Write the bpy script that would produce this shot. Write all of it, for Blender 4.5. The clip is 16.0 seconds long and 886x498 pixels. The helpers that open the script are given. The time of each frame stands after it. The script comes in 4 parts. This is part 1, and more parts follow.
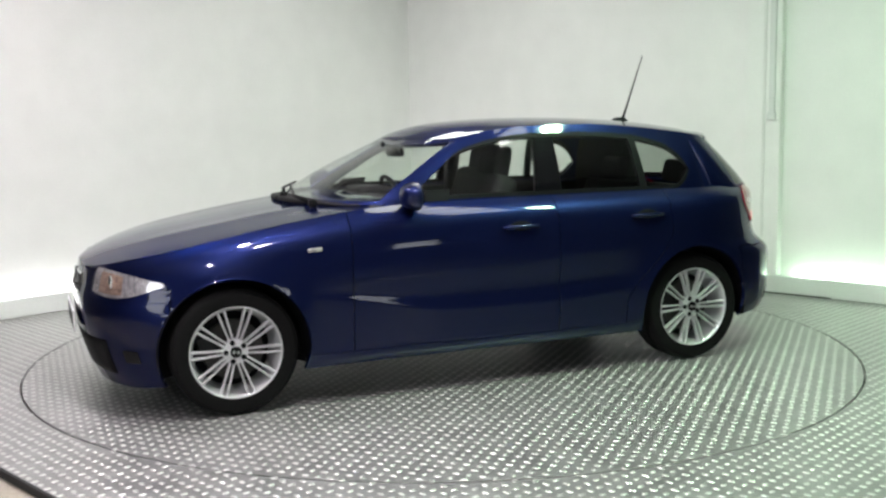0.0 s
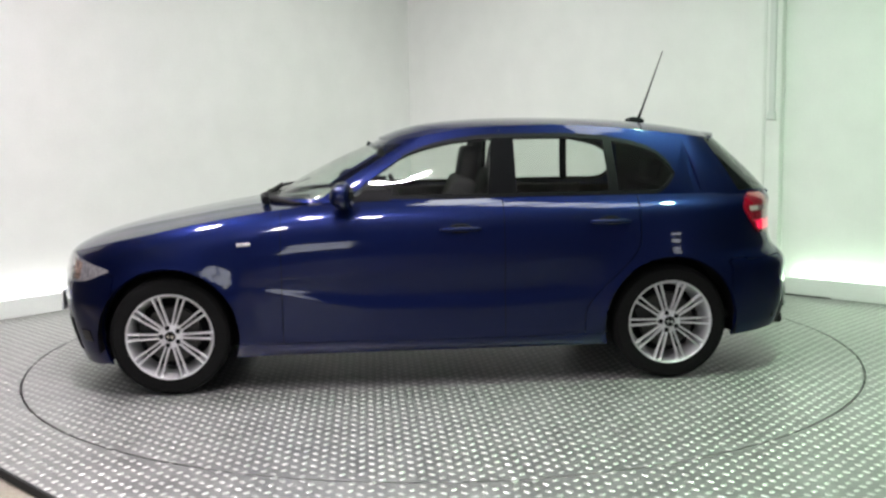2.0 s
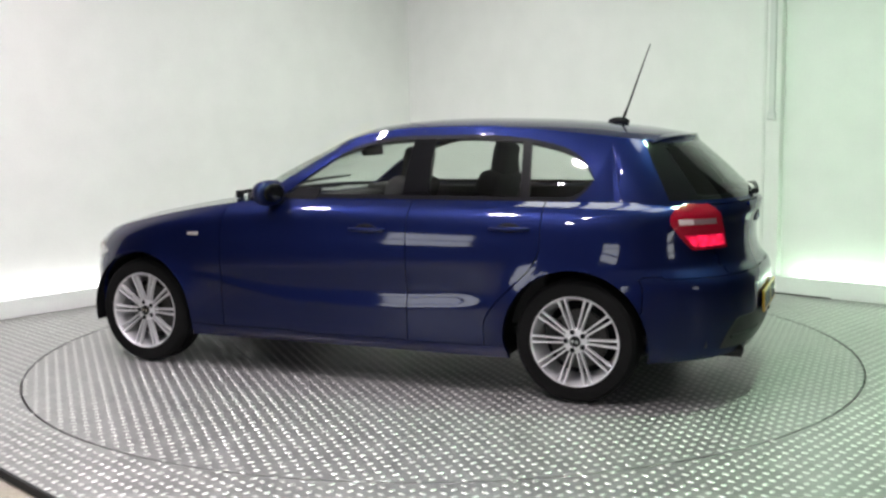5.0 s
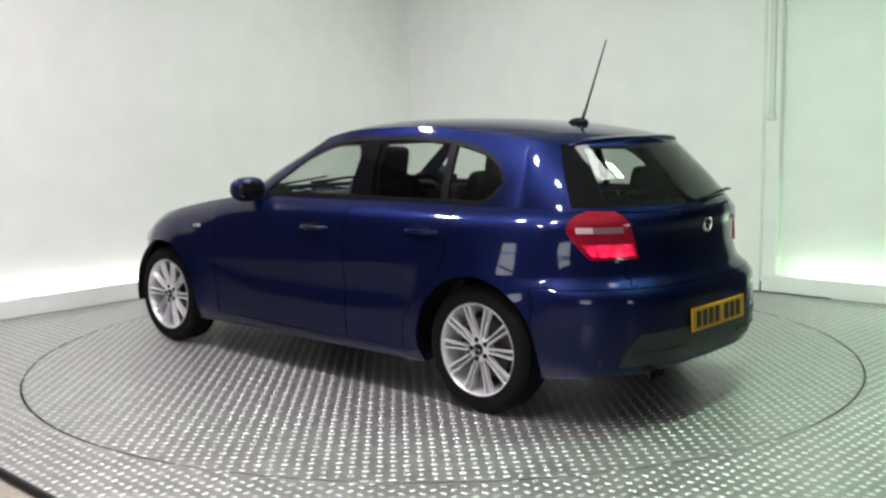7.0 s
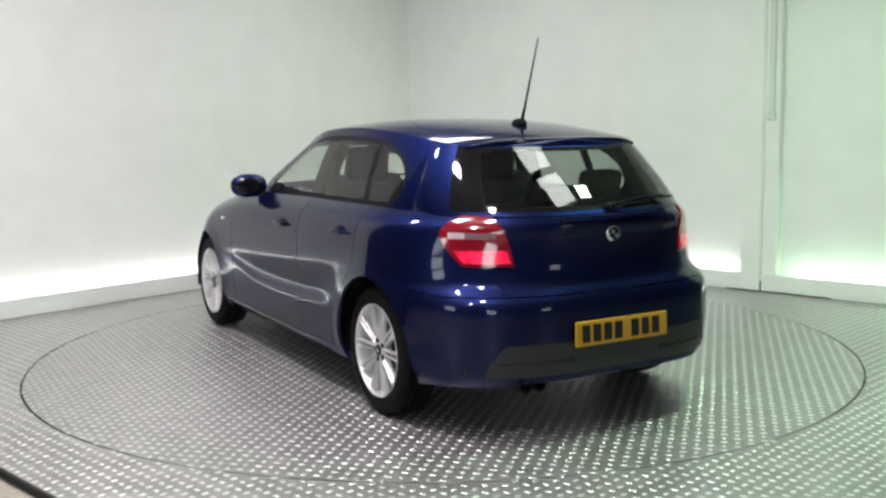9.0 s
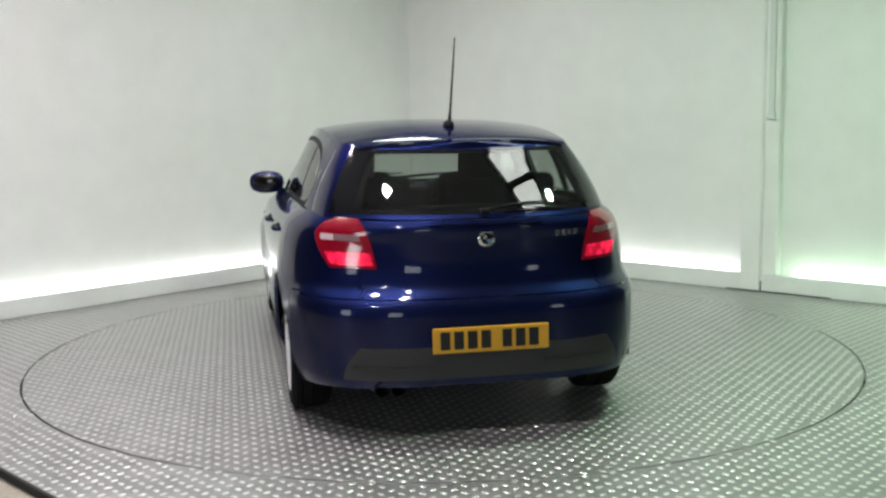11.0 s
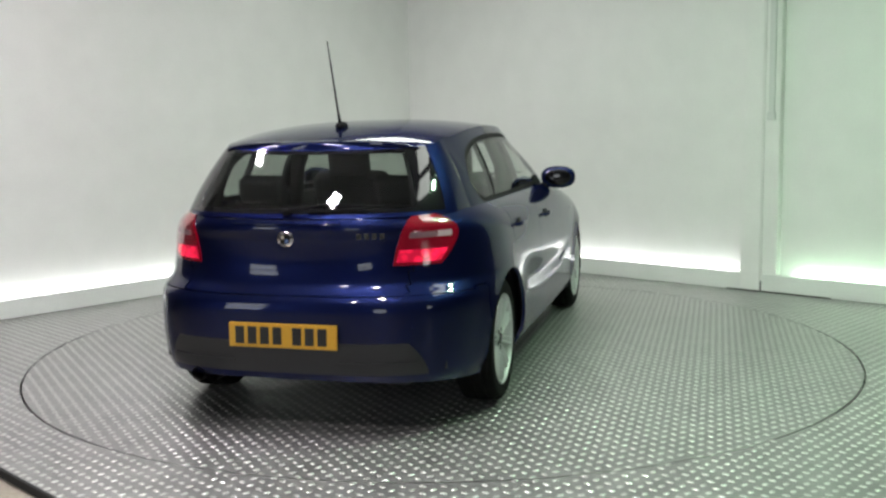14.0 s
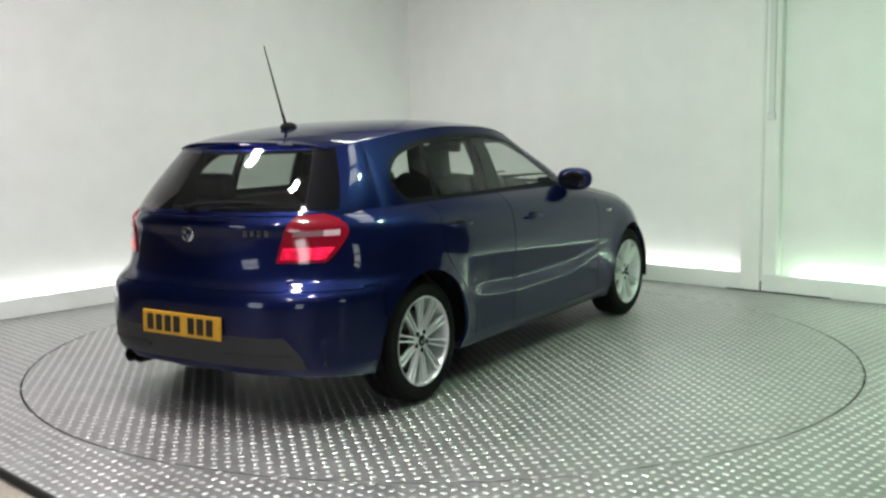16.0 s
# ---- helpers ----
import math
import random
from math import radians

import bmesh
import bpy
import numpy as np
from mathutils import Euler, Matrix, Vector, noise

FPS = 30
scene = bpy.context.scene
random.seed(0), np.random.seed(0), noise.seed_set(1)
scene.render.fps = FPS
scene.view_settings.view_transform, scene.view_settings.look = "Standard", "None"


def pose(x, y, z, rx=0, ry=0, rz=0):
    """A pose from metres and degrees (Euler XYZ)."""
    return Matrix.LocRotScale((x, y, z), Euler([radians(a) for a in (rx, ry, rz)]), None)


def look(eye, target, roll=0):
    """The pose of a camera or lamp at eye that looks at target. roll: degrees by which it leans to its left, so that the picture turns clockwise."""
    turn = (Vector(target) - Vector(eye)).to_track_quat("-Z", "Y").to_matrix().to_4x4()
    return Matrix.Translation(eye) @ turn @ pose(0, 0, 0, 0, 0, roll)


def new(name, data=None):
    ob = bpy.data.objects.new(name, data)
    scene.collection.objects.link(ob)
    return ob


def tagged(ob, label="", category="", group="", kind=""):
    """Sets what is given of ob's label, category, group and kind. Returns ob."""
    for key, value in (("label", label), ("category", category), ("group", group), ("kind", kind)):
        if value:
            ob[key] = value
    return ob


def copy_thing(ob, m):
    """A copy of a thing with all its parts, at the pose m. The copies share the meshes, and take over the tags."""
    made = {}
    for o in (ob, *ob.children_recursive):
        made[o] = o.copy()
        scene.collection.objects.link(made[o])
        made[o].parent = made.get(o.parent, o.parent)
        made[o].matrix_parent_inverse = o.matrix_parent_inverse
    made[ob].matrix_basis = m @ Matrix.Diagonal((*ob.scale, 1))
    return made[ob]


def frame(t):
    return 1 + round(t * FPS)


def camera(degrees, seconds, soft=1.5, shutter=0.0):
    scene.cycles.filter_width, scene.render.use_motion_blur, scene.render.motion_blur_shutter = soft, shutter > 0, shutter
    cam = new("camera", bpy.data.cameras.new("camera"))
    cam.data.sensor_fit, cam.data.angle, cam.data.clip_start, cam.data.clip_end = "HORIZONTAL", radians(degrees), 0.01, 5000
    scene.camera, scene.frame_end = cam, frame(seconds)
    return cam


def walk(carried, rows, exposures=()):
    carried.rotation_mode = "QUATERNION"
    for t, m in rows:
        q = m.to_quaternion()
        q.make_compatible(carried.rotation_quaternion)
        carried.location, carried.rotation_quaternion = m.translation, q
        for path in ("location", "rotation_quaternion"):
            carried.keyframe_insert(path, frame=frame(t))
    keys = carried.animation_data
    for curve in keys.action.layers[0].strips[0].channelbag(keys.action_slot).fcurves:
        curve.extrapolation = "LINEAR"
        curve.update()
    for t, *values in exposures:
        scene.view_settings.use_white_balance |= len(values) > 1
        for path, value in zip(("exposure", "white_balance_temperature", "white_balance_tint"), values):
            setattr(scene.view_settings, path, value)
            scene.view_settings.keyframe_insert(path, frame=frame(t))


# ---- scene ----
DEG = 47.24
cam = camera(DEG, 16.0, soft=2.6)
EYE = (0.012, -6.318, 1.4075)
PITCH = radians(7.17)
STAND = look(EYE, (EYE[0], EYE[1] + math.cos(PITCH), EYE[2] - math.sin(PITCH)), -0.93)
walk(cam, [(0.0, STAND), (16.0, STAND)],
     [(0.0, 0.43, 6500, 14), (4.0, 0.48, 6500, 14), (7.0, 0.36, 6500, 12), (9.0, 0.28, 6500, 11), (12.5, 0.06, 6500, 10), (14.0, 0.04, 6500, 10), (16.0, 0.19, 6500, 10)])

# seconds and heading of the turntable, degrees
TURN = [(0.0, 202.4), (1.0, 193.31), (2.0, 184.16), (3.0, 174.91), (4.0, 165.59), (5.25, 153.9), (6.5, 142.24),
        (7.5, 133.03), (9.0, 119.54), (10.25, 108.4), (11.5, 97.24), (12.5, 88.25), (13.5, 79.25), (14.5, 70.42), (16.0, 57.38)]
CAR_AT = (0.168, 0.195)
DISC_R = 2.482

# ---- light ----
world = bpy.data.worlds.new("world")
scene.world = world
world.use_nodes = True
world.node_tree.nodes["Background"].inputs[0].default_value = (0.5, 0.55, 0.6, 1)
world.node_tree.nodes["Background"].inputs[1].default_value = 0.02


# ---- materials ----
def mat(name, colour, rough=0.5, metal=0.0, coat=0.0, grain=0.0, scale=40.0, bump=0.0, stain=0.0, spec=0.5, coat_rough=0.03):
    m = bpy.data.materials.new(name)
    m.use_nodes = True
    nt = m.node_tree
    b = nt.nodes["Principled BSDF"]
    b.inputs["Base Color"].default_value = (*colour, 1)
    b.inputs["Roughness"].default_value = rough
    b.inputs["Metallic"].default_value = metal
    b.inputs["Coat Weight"].default_value = coat
    b.inputs["Coat Roughness"].default_value = coat_rough
    b.inputs["Specular IOR Level"].default_value = spec
    if grain or bump or stain:
        tc = nt.nodes.new("ShaderNodeTexCoord")
        fine = nt.nodes.new("ShaderNodeTexNoise")
        fine.inputs["Scale"].default_value = scale
        fine.inputs["Detail"].default_value = 5
        wide = nt.nodes.new("ShaderNodeTexNoise")
        wide.inputs["Scale"].default_value = scale / 18
        wide.inputs["Detail"].default_value = 4
        for n in (fine, wide):
            nt.links.new(tc.outputs["Object"], n.inputs["Vector"])
        last = None
        for n, amount in ((fine, grain), (wide, stain)):
            if not amount:
                continue
            ramp = nt.nodes.new("ShaderNodeMapRange")
            ramp.inputs[1].default_value, ramp.inputs[2].default_value = 0.3, 0.7
            ramp.inputs[3].default_value, ramp.inputs[4].default_value = 1 - amount, 1 + amount * 0.4
            nt.links.new(n.outputs[0], ramp.inputs[0])
            mul = nt.nodes.new("ShaderNodeVectorMath")
            mul.operation = "SCALE"
            if last is None:
                mul.inputs[0].default_value = colour
            else:
                nt.links.new(last, mul.inputs[0])
            nt.links.new(ramp.outputs[0], mul.inputs[3])
            last = mul.outputs[0]
        if last is not None:
            nt.links.new(last, b.inputs["Base Color"])
        rr = nt.nodes.new("ShaderNodeMapRange")
        rr.inputs[3].default_value, rr.inputs[4].default_value = max(rough - 0.08, 0.02), min(rough + 0.12, 1)
        nt.links.new(wide.outputs[0], rr.inputs[0])
        nt.links.new(rr.outputs[0], b.inputs["Roughness"])
        if bump:
            bn = nt.nodes.new("ShaderNodeBump")
            bn.inputs["Strength"].default_value = bump
            bn.inputs["Distance"].default_value = 0.002
            nt.links.new(fine.outputs[0], bn.inputs["Height"])
            nt.links.new(bn.outputs[0], b.inputs["Normal"])
    return m


def glow(name, colour, strength):
    m = bpy.data.materials.new(name)
    m.use_nodes = True
    b = m.node_tree.nodes["Principled BSDF"]
    b.inputs["Base Color"].default_value = (0.8, 0.8, 0.8, 1)
    b.inputs["Emission Color"].default_value = (*colour, 1)
    b.inputs["Emission Strength"].default_value = strength
    return m


def glass(name, tint, base=0.07, dirt=0.01):
    m = bpy.data.materials.new(name)
    m.use_nodes = True
    nt = m.node_tree
    nt.nodes.remove(nt.nodes["Principled BSDF"])
    out = nt.nodes["Material Output"]
    tr = nt.nodes.new("ShaderNodeBsdfTransparent")
    tr.inputs[0].default_value = (*tint, 1)
    gl = nt.nodes.new("ShaderNodeBsdfGlossy")
    gl.inputs["Roughness"].default_value = dirt
    lw = nt.nodes.new("ShaderNodeLayerWeight")
    lw.inputs[0].default_value = 0.5
    pw = nt.nodes.new("ShaderNodeMath")
    pw.operation = "POWER"
    pw.inputs[1].default_value = 5.0
    nt.links.new(lw.outputs["Facing"], pw.inputs[0])
    fr = nt.nodes.new("ShaderNodeMapRange")
    fr.inputs[3].default_value, fr.inputs[4].default_value = base, 1.0
    nt.links.new(pw.outputs[0], fr.inputs[0])
    mx = nt.nodes.new("ShaderNodeMixShader")
    nt.links.new(fr.outputs[0], mx.inputs[0])
    nt.links.new(tr.outputs[0], mx.inputs[1])
    nt.links.new(gl.outputs[0], mx.inputs[2])
    nt.links.new(mx.outputs[0], out.inputs[0])
    return m


WALL_PAINT = mat("wall_paint", (0.78, 0.78, 0.76), 0.55, grain=0.02, scale=60, bump=0.05, stain=0.04)
SKIRT_PAINT = mat("skirting_paint", (0.76, 0.77, 0.75), 0.45, grain=0.03, scale=50, bump=0.05, stain=0.06)
CHANNEL = mat("channel_paint", (0.62, 0.64, 0.62), 0.5, grain=0.03, scale=60, stain=0.05)
# near-black; on the unseen walls the lack of light is put into this colour
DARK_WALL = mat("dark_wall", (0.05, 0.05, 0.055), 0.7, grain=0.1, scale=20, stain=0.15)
CEILING_PAINT = mat("ceiling_paint", (0.45, 0.45, 0.45), 0.8, grain=0.03, scale=30, stain=0.05)
STEEL = mat("tread_plate_steel", (0.36, 0.360, 0.352), 0.38, 0.7, grain=0.15, scale=120, bump=0.15, stain=0.22)
TREAD = mat("worn_tread_steel", (0.62, 0.63, 0.61), 0.36, 0.6, grain=0.1, scale=90, stain=0.1)
GAP_DARK = mat("gap_dark", (0.02, 0.02, 0.02), 0.8, grain=0.1)
CONCRETE = mat("worn_concrete", (0.40, 0.36, 0.29), 0.7, grain=0.2, scale=40, bump=0.2, stain=0.25)
STRIP = glow("strip_light", (0.98, 1.0, 1.0), 10.0)
STRIP_GREEN = glow("greenish_strip_light", (0.66, 1.0, 0.69), 16.5)
LAMP_FACE = glow("lamp_face", (1.0, 0.930, 0.970), 322.0)
LAMP_GREEN = glow("greenish_lamp_face", (0.55, 1.0, 0.60), 440.0)
BRIGHT_PANEL = glow("bright_panel_face", (0.93, 0.98, 1.0), 5.0)
PANEL_FACE = glow("panel_face", (0.95, 1.0, 0.93), 8.0)


# ---- mesh helpers ----
def link(name, bm, material, parent=None, label="", smooth=False):
    me = bpy.data.meshes.new(name)
    bmesh.ops.recalc_face_normals(bm, faces=bm.faces)
    bm.to_mesh(me)
    bm.free()
    if smooth:
        me.polygons.foreach_set("use_smooth", [True] * len(me.polygons))
    me.materials.append(material)
    ob = new(name, me)
    if parent is not None:
        ob.parent = parent
    if label:
        ob["label"] = label
    return ob


def part(name, bm, material, parent, label="", smooth=False):
    return link(name, bm, material, parent, label, smooth)


def box(bm, lo, hi, m=None, bevel=0.0):
    r = bmesh.ops.create_cube(bm, size=1.0)
    vs = r["verts"]
    for v in vs:
        v.co = Vector([lo[i] + (v.co[i] + 0.5) * (hi[i] - lo[i]) for i in range(3)])
    if bevel:
        es = list({e for v in vs for e in v.link_edges})
        res = bmesh.ops.bevel(bm, geom=es, offset=bevel, segments=2, profile=0.5, affect="EDGES")
        vs = list({v for f in res["faces"] for v in f.verts} | {v for v in vs if v.is_valid})
    if m is not None:
        bmesh.ops.transform(bm, matrix=m, verts=vs)
    return vs


def boxes(*items, bevel=0.0):
    bm = bmesh.new()
    for it in items:
        box(bm, *it, bevel=bevel)
    return bm


def thing(name, label, category, group="", at=None):
    ob = new(name)
    ob.empty_display_size = 0.2
    if at is not None:
        ob.matrix_world = at
    return tagged(ob, label, category, group)


# ---- the room: two lit walls meet behind the turntable ----
CORNER = Vector((-0.307, 4.343, 0))
LEFT_DIR = Vector((-0.669, -0.743, 0)).normalized()
RIGHT_DIR = Vector((0.745, -0.667, 0)).normalized()
WALL_H, LONG = 3.4, 9.6
LIT_W, LIT_E = 5.25, 5.55   # where the white walls end


def along(origin, direction):
    # x along the wall, y out of the room, z up
    a = math.atan2(direction.y, direction.x)
    return Matrix.Translation(origin) @ Matrix.Rotation(a, 4, "Z")


def wall(name, m, x0, x1, side, material, label):
    # side: +1 when the back of the wall lies on the local +y side
    y0, y1 = (0.0, 0.15) if side > 0 else (-0.15, 0.0)
    ob = link(name, boxes(((x0, y0, 0), (x1, y1, WALL_H))), material)
    ob.matrix_world = m
    return tagged(ob, label, "wall", kind="structure")


ML, MR = along(CORNER, LEFT_DIR), along(CORNER, RIGHT_DIR)
SKIRT_H, GAP = 0.145, 0.07
# the visible wall stands behind the skirting, which hides a light strip
BACKL = ML @ pose(0, -(GAP + 0.02), 0)
BACKR = MR @ pose(0, GAP + 0.02, 0)
wall("wall_west", BACKL, -0.25, LIT_W, -1, WALL_PAINT, "plain white painted studio wall with soft sheen")
wall("wall_east", BACKR, -0.1, LIT_E, 1, WALL_PAINT, "plain white painted studio wall with greenish cast")


def skirting(name, m, x0, x1, s):
    y0, y1 = sorted((0.0, 0.02 * s))
    ob = link(name, boxes(((x0, y0, 0.002), (x1, y1, SKIRT_H)), bevel=0.004), SKIRT_PAINT)
    ob.matrix_world = m
    return tagged(ob, "white painted skirting board hiding a light strip", "skirting", kind="structure")


POST0, POST1 = 3.69, 4.13   # stretch of the east wall with the plain post
skirting("baseboard_west", ML, 0.0, LIT_W, -1)
skirting("baseboard_east", MR, 0.0, POST0, 1)
skirting("baseboard_far_east", MR, POST0 + 0.179, LIT_E, 1)
# proud dark strip that paints the shadow line under the boards
gap_shadow = link("trim", boxes(((POST0 - 0.12, -0.010, 0.001), (POST0 + 0.75, -0.0065, 0.011)), bevel=0.001), GAP_DARK)
gap_shadow.matrix_world = MR
tagged(gap_shadow, "thin dark strip standing for the gap shadow where the boards meet the floor", "trim", kind="structure")


def strip(m, x0, x1, s, label, face=None):
    t = thing("strip_light", label, "light strip", "light strips along the walls", m)
    y = 0.047 * s
    n = max(1, round((x1 - x0) / 1.2))
    w = (x1 - x0) / n
    for i in range(n):
        bm = boxes(((x0 + i * w + 0.004, y - 0.017, 0.105), (x0 + (i + 1) * w - 0.004, y + 0.017, 0.128)), bevel=0.005)
        part("tube", bm, face or STRIP, t, "glowing white light tube")
    part("tray", boxes(((x0, y - 0.02, 0.002), (x1, y + 0.02, 0.1))), SKIRT_PAINT, t, "white mounting tray")
    return t


strip(ML, 0.15, LIT_W - 0.05, -1, "cool white strip light behind the skirting board")
strip(MR, 0.15, POST0 - 0.04, 1, "cool white strip light behind the skirting board")
strip(MR, POST1 + 0.0, LIT_E - 0.05, 1, "greenish white strip light behind the skirting board", STRIP_GREEN)

# far walls and ceiling close the room behind the camera
NEARL = along(CORNER + LEFT_DIR * LONG, RIGHT_DIR)
NEARR = along(CORNER + RIGHT_DIR * LONG, LEFT_DIR)
# unseen walls, made near-black so that the car's paint reflects dark there
wall("wall_south_west", BACKL, LIT_W, LONG, -1, DARK_WALL, "unseen near-black wall beside the camera, added for dark reflections")
wall("wall_south_east", BACKR, LIT_E, LONG, 1, DARK_WALL, "unseen near-black wall beside the camera, added for dark reflections")
wall("wall_south", NEARL, -0.2, LONG + 0.2, -1, DARK_WALL, "unseen near-black wall closing the room behind the camera")
wall("wall_north", NEARR, -0.2, LONG + 0.2, 1, DARK_WALL, "unseen near-black wall closing the room behind the camera")
bm = boxes(((-0.3, -0.3, WALL_H), (LONG + 0.3, LONG + 0.3, WALL_H + 0.12)))
ceiling = link("ceiling", bm, CEILING_PAINT)
ceiling.matrix_world = Matrix(((LEFT_DIR.x, RIGHT_DIR.x, 0, CORNER.x), (LEFT_DIR.y, RIGHT_DIR.y, 0, CORNER.y), (0, 0, 1, 0), (0, 0, 0, 1)))
tagged(ceiling, "plain grey painted ceiling", "ceiling", kind="structure")

# the post in the east wall
post = thing("wall_post", "white painted post with a cable channel on the wall", "post", "", MR)
part("board", boxes(((POST0, -0.006, 0.002), (POST0 + 0.165, 0.088, WALL_H)), bevel=0.004), WALL_PAINT, post, "white front board")
part("side_board", boxes(((POST0 + 0.178, 0.008, 0.1465), (POST0 + 0.30, 0.088, WALL_H)), bevel=0.004), WALL_PAINT, post, "white side board")
part("joint", boxes(((POST0 + 0.166, 0.0, 0.087), (POST0 + 0.177, 0.088, WALL_H))), WALL_PAINT, post, "filled joint")
part("open_joint", boxes(((POST0 + 0.166, 0.004, 0.002), (POST0 + 0.178, 0.088, 0.085))), DARK_WALL, post, "dark open joint")
part("cable_channel", boxes(((POST0 + 0.215, -0.018, 1.42), (POST0 + 0.262, 0.008, WALL_H)), bevel=0.004), CHANNEL, post, "grey cable channel")
part("channel_end", boxes(((POST0 + 0.205, -0.024, 1.38), (POST0 + 0.272, 0.008, 1.44)), bevel=0.006), CHANNEL, post, "grey end cap")


# lamps on the ceiling, one of them added only to brighten the walls
def ceiling_lamp(x, y, size, face, turn=42.0):
    t = thing("ceiling_lamp", "square bright ceiling lamp with a white housing", "lamp", "ceiling lamps", pose(x, y, WALL_H, 0, 0, turn))
    h = size / 2
    part("housing", boxes(((-h - 0.03, -h - 0.03, -0.10), (h + 0.03, h + 0.03, -0.0)), bevel=0.01), SKIRT_PAINT, t, "white metal housing")
    part("diffuser", boxes(((-h, -h, -0.115), (h, h, -0.102)), bevel=0.004), face, t, "glowing diffuser")
    return t


ceiling_lamp(-0.98, -1.93, 0.21, LAMP_FACE)
ceiling_lamp(-2.15, -0.55, 0.21, LAMP_FACE)
ceiling_lamp(2.08, -1.20, 0.21, LAMP_GREEN)
ceiling_lamp(-0.30, -2.80, 0.18, LAMP_FACE)
# added without a known source: broad dim lamp that brightens the corner walls
ceiling_lamp(-0.20, 1.80, 0.95, PANEL_FACE)
ceiling_lamp(-1.40, -3.95, 0.18, LAMP_FACE)
panel = thing("light_panel", "long white light panel with dark cross bars in the ceiling", "light panel", "", along(Vector((0.0, -0.10, WALL_H)), RIGHT_DIR))
for n in range(4):
    part("pane", boxes(((n * 0.62 + 0.05, -0.30, -0.06), (n * 0.62 + 0.55, 0.30, -0.045)), bevel=0.003), PANEL_FACE, panel, "glowing white pane")
    part("bar", boxes(((n * 0.62 - 0.06, -0.36, -0.075), (n * 0.62 + 0.045, 0.36, -0.002)), bevel=0.003), DARK_WALL, panel, "dark cross bar")
part("frame", boxes(((-0.02, -0.37, -0.07), (2.5, -0.335, -0.002)), ((-0.02, 0.335, -0.07), (2.5, 0.37, -0.002)), bevel=0.003), DARK_WALL, panel, "dark side rails")


# unseen glowing panels on the dark walls behind the camera, placed from reflections; window form assumed
def glow_panel(name, m, x, s, w=1.05, z0=0.55, z1=2.0):
    y0, y1 = sorted((0.004 * s, 0.03 * s))
    ob = link(name, boxes(((x - w / 2, y0, z0), (x + w / 2, y1, z1)), bevel=0.004), BRIGHT_PANEL)
    ob.matrix_world = m
    tagged(ob, "unseen bright panel on the dark wall, placed from reflections in the car", "window", kind="structure")
    f0, f1 = sorted((0.002 * s, 0.05 * s))
    for lo, hi in (((x - w / 2 - 0.06, f0, z0 - 0.06), (x - w / 2, f1, z1 + 0.06)), ((x + w / 2, f0, z0 - 0.06), (x + w / 2 + 0.06, f1, z1 + 0.06)),
                   ((x - w / 2, f0, z1), (x + w / 2, f1, z1 + 0.06)), ((x - w / 2, f0, z0 - 0.06), (x + w / 2, f1, z0))):
        part("window_frame", boxes((lo, hi), bevel=0.003), DARK_WALL, ob)
    zm = z0 + (z1 - z0) * 0.58
    part("transom", boxes(((x - w / 2, f0, zm - 0.05), (x + w / 2, f1, zm + 0.05)), bevel=0.003), DARK_WALL, ob)
    return ob


glow_panel("glow_panel_1", NEARL, 8.12, 1, 1.4)
glow_panel("glow_panel_2", NEARL, 3.28, 1)
glow_panel("glow_panel_3", NEARR, 4.60, -1, 0.55, 1.0, 1.7)


# ---- floor and turntable ----
def lozenges(name, inside, x0, x1, y0, y1, z, material, parent, label):
    # raised oval studs, every second one turned by ninety degrees
    pitch = 0.0400
    verts, faces = [], []
    L, Wd, Hh = 0.0180, 0.0112, 0.0030
    N = 8
    shape = [(L * math.cos(2 * math.pi * k / N), Wd * math.sin(2 * math.pi * k / N)) for k in range(N)]
    for i in range(int((x1 - x0) / pitch) + 1):
        for j in range(int((y1 - y0) / pitch) + 1):
            cx, cy = x0 + i * pitch, y0 + j * pitch
            if (i + j) % 2 or not inside(cx, cy):
                continue
            a = radians(45 if i % 2 else -45)
            c, s = math.cos(a), math.sin(a)
            b = len(verts)
            for k, (px, py) in enumerate(shape):
                verts.append((cx + c * px - s * py, cy + s * px + c * py, z))
            for px, py in shape:
                px, py = px * 0.62, py * 0.62
                verts.append((cx + c * px - s * py, cy + s * px + c * py, z + Hh))
            for k in range(N):
                n = (k + 1) % N
                faces.append((b + k, b + n, b + N + n, b + N + k))
            faces.append(tuple(b + N + k for k in range(N)))
    me = bpy.data.meshes.new(name)
    me.from_pydata(verts, [], faces)
    me.materials.append(material)
    ob = new(name, me)
    ob.parent = parent
    ob["label"], ob["kind"] = label, "stuff"
    return ob


def ring_sheet(bm, r0, r1, z, n=128):
    a = [bm.verts.new((r0 * math.cos(2 * math.pi * k / n), r0 * math.sin(2 * math.pi * k / n), z)) for k in range(n)]
    b = [bm.verts.new((r1 * math.cos(2 * math.pi * k / n), r1 * math.sin(2 * math.pi * k / n), z)) for k in range(n)]
    for k in range(n):
        bm.faces.new((a[k], a[(k + 1) % n], b[(k + 1) % n], b[k]))
    return a, b


bm = bmesh.new()
inner, outer = ring_sheet(bm, DISC_R + 0.006, 6.0, 0.0)
rim2 = [bm.verts.new((v.co.x, v.co.y, -0.06)) for v in inner]
for k in range(128):
    bm.faces.new((inner[k], inner[(k + 1) % 128], rim2[(k + 1) % 128], rim2[k]))
ring_sheet(bm, 6.0, 14.0, 0.0)
EDGE_AT, EDGE_N, EDGE_T = Vector((-1.67, -2.41, 0)), Vector((-0.697, -0.717, 0)).normalized(), Vector((0.717, -0.697, 0)).normalized()
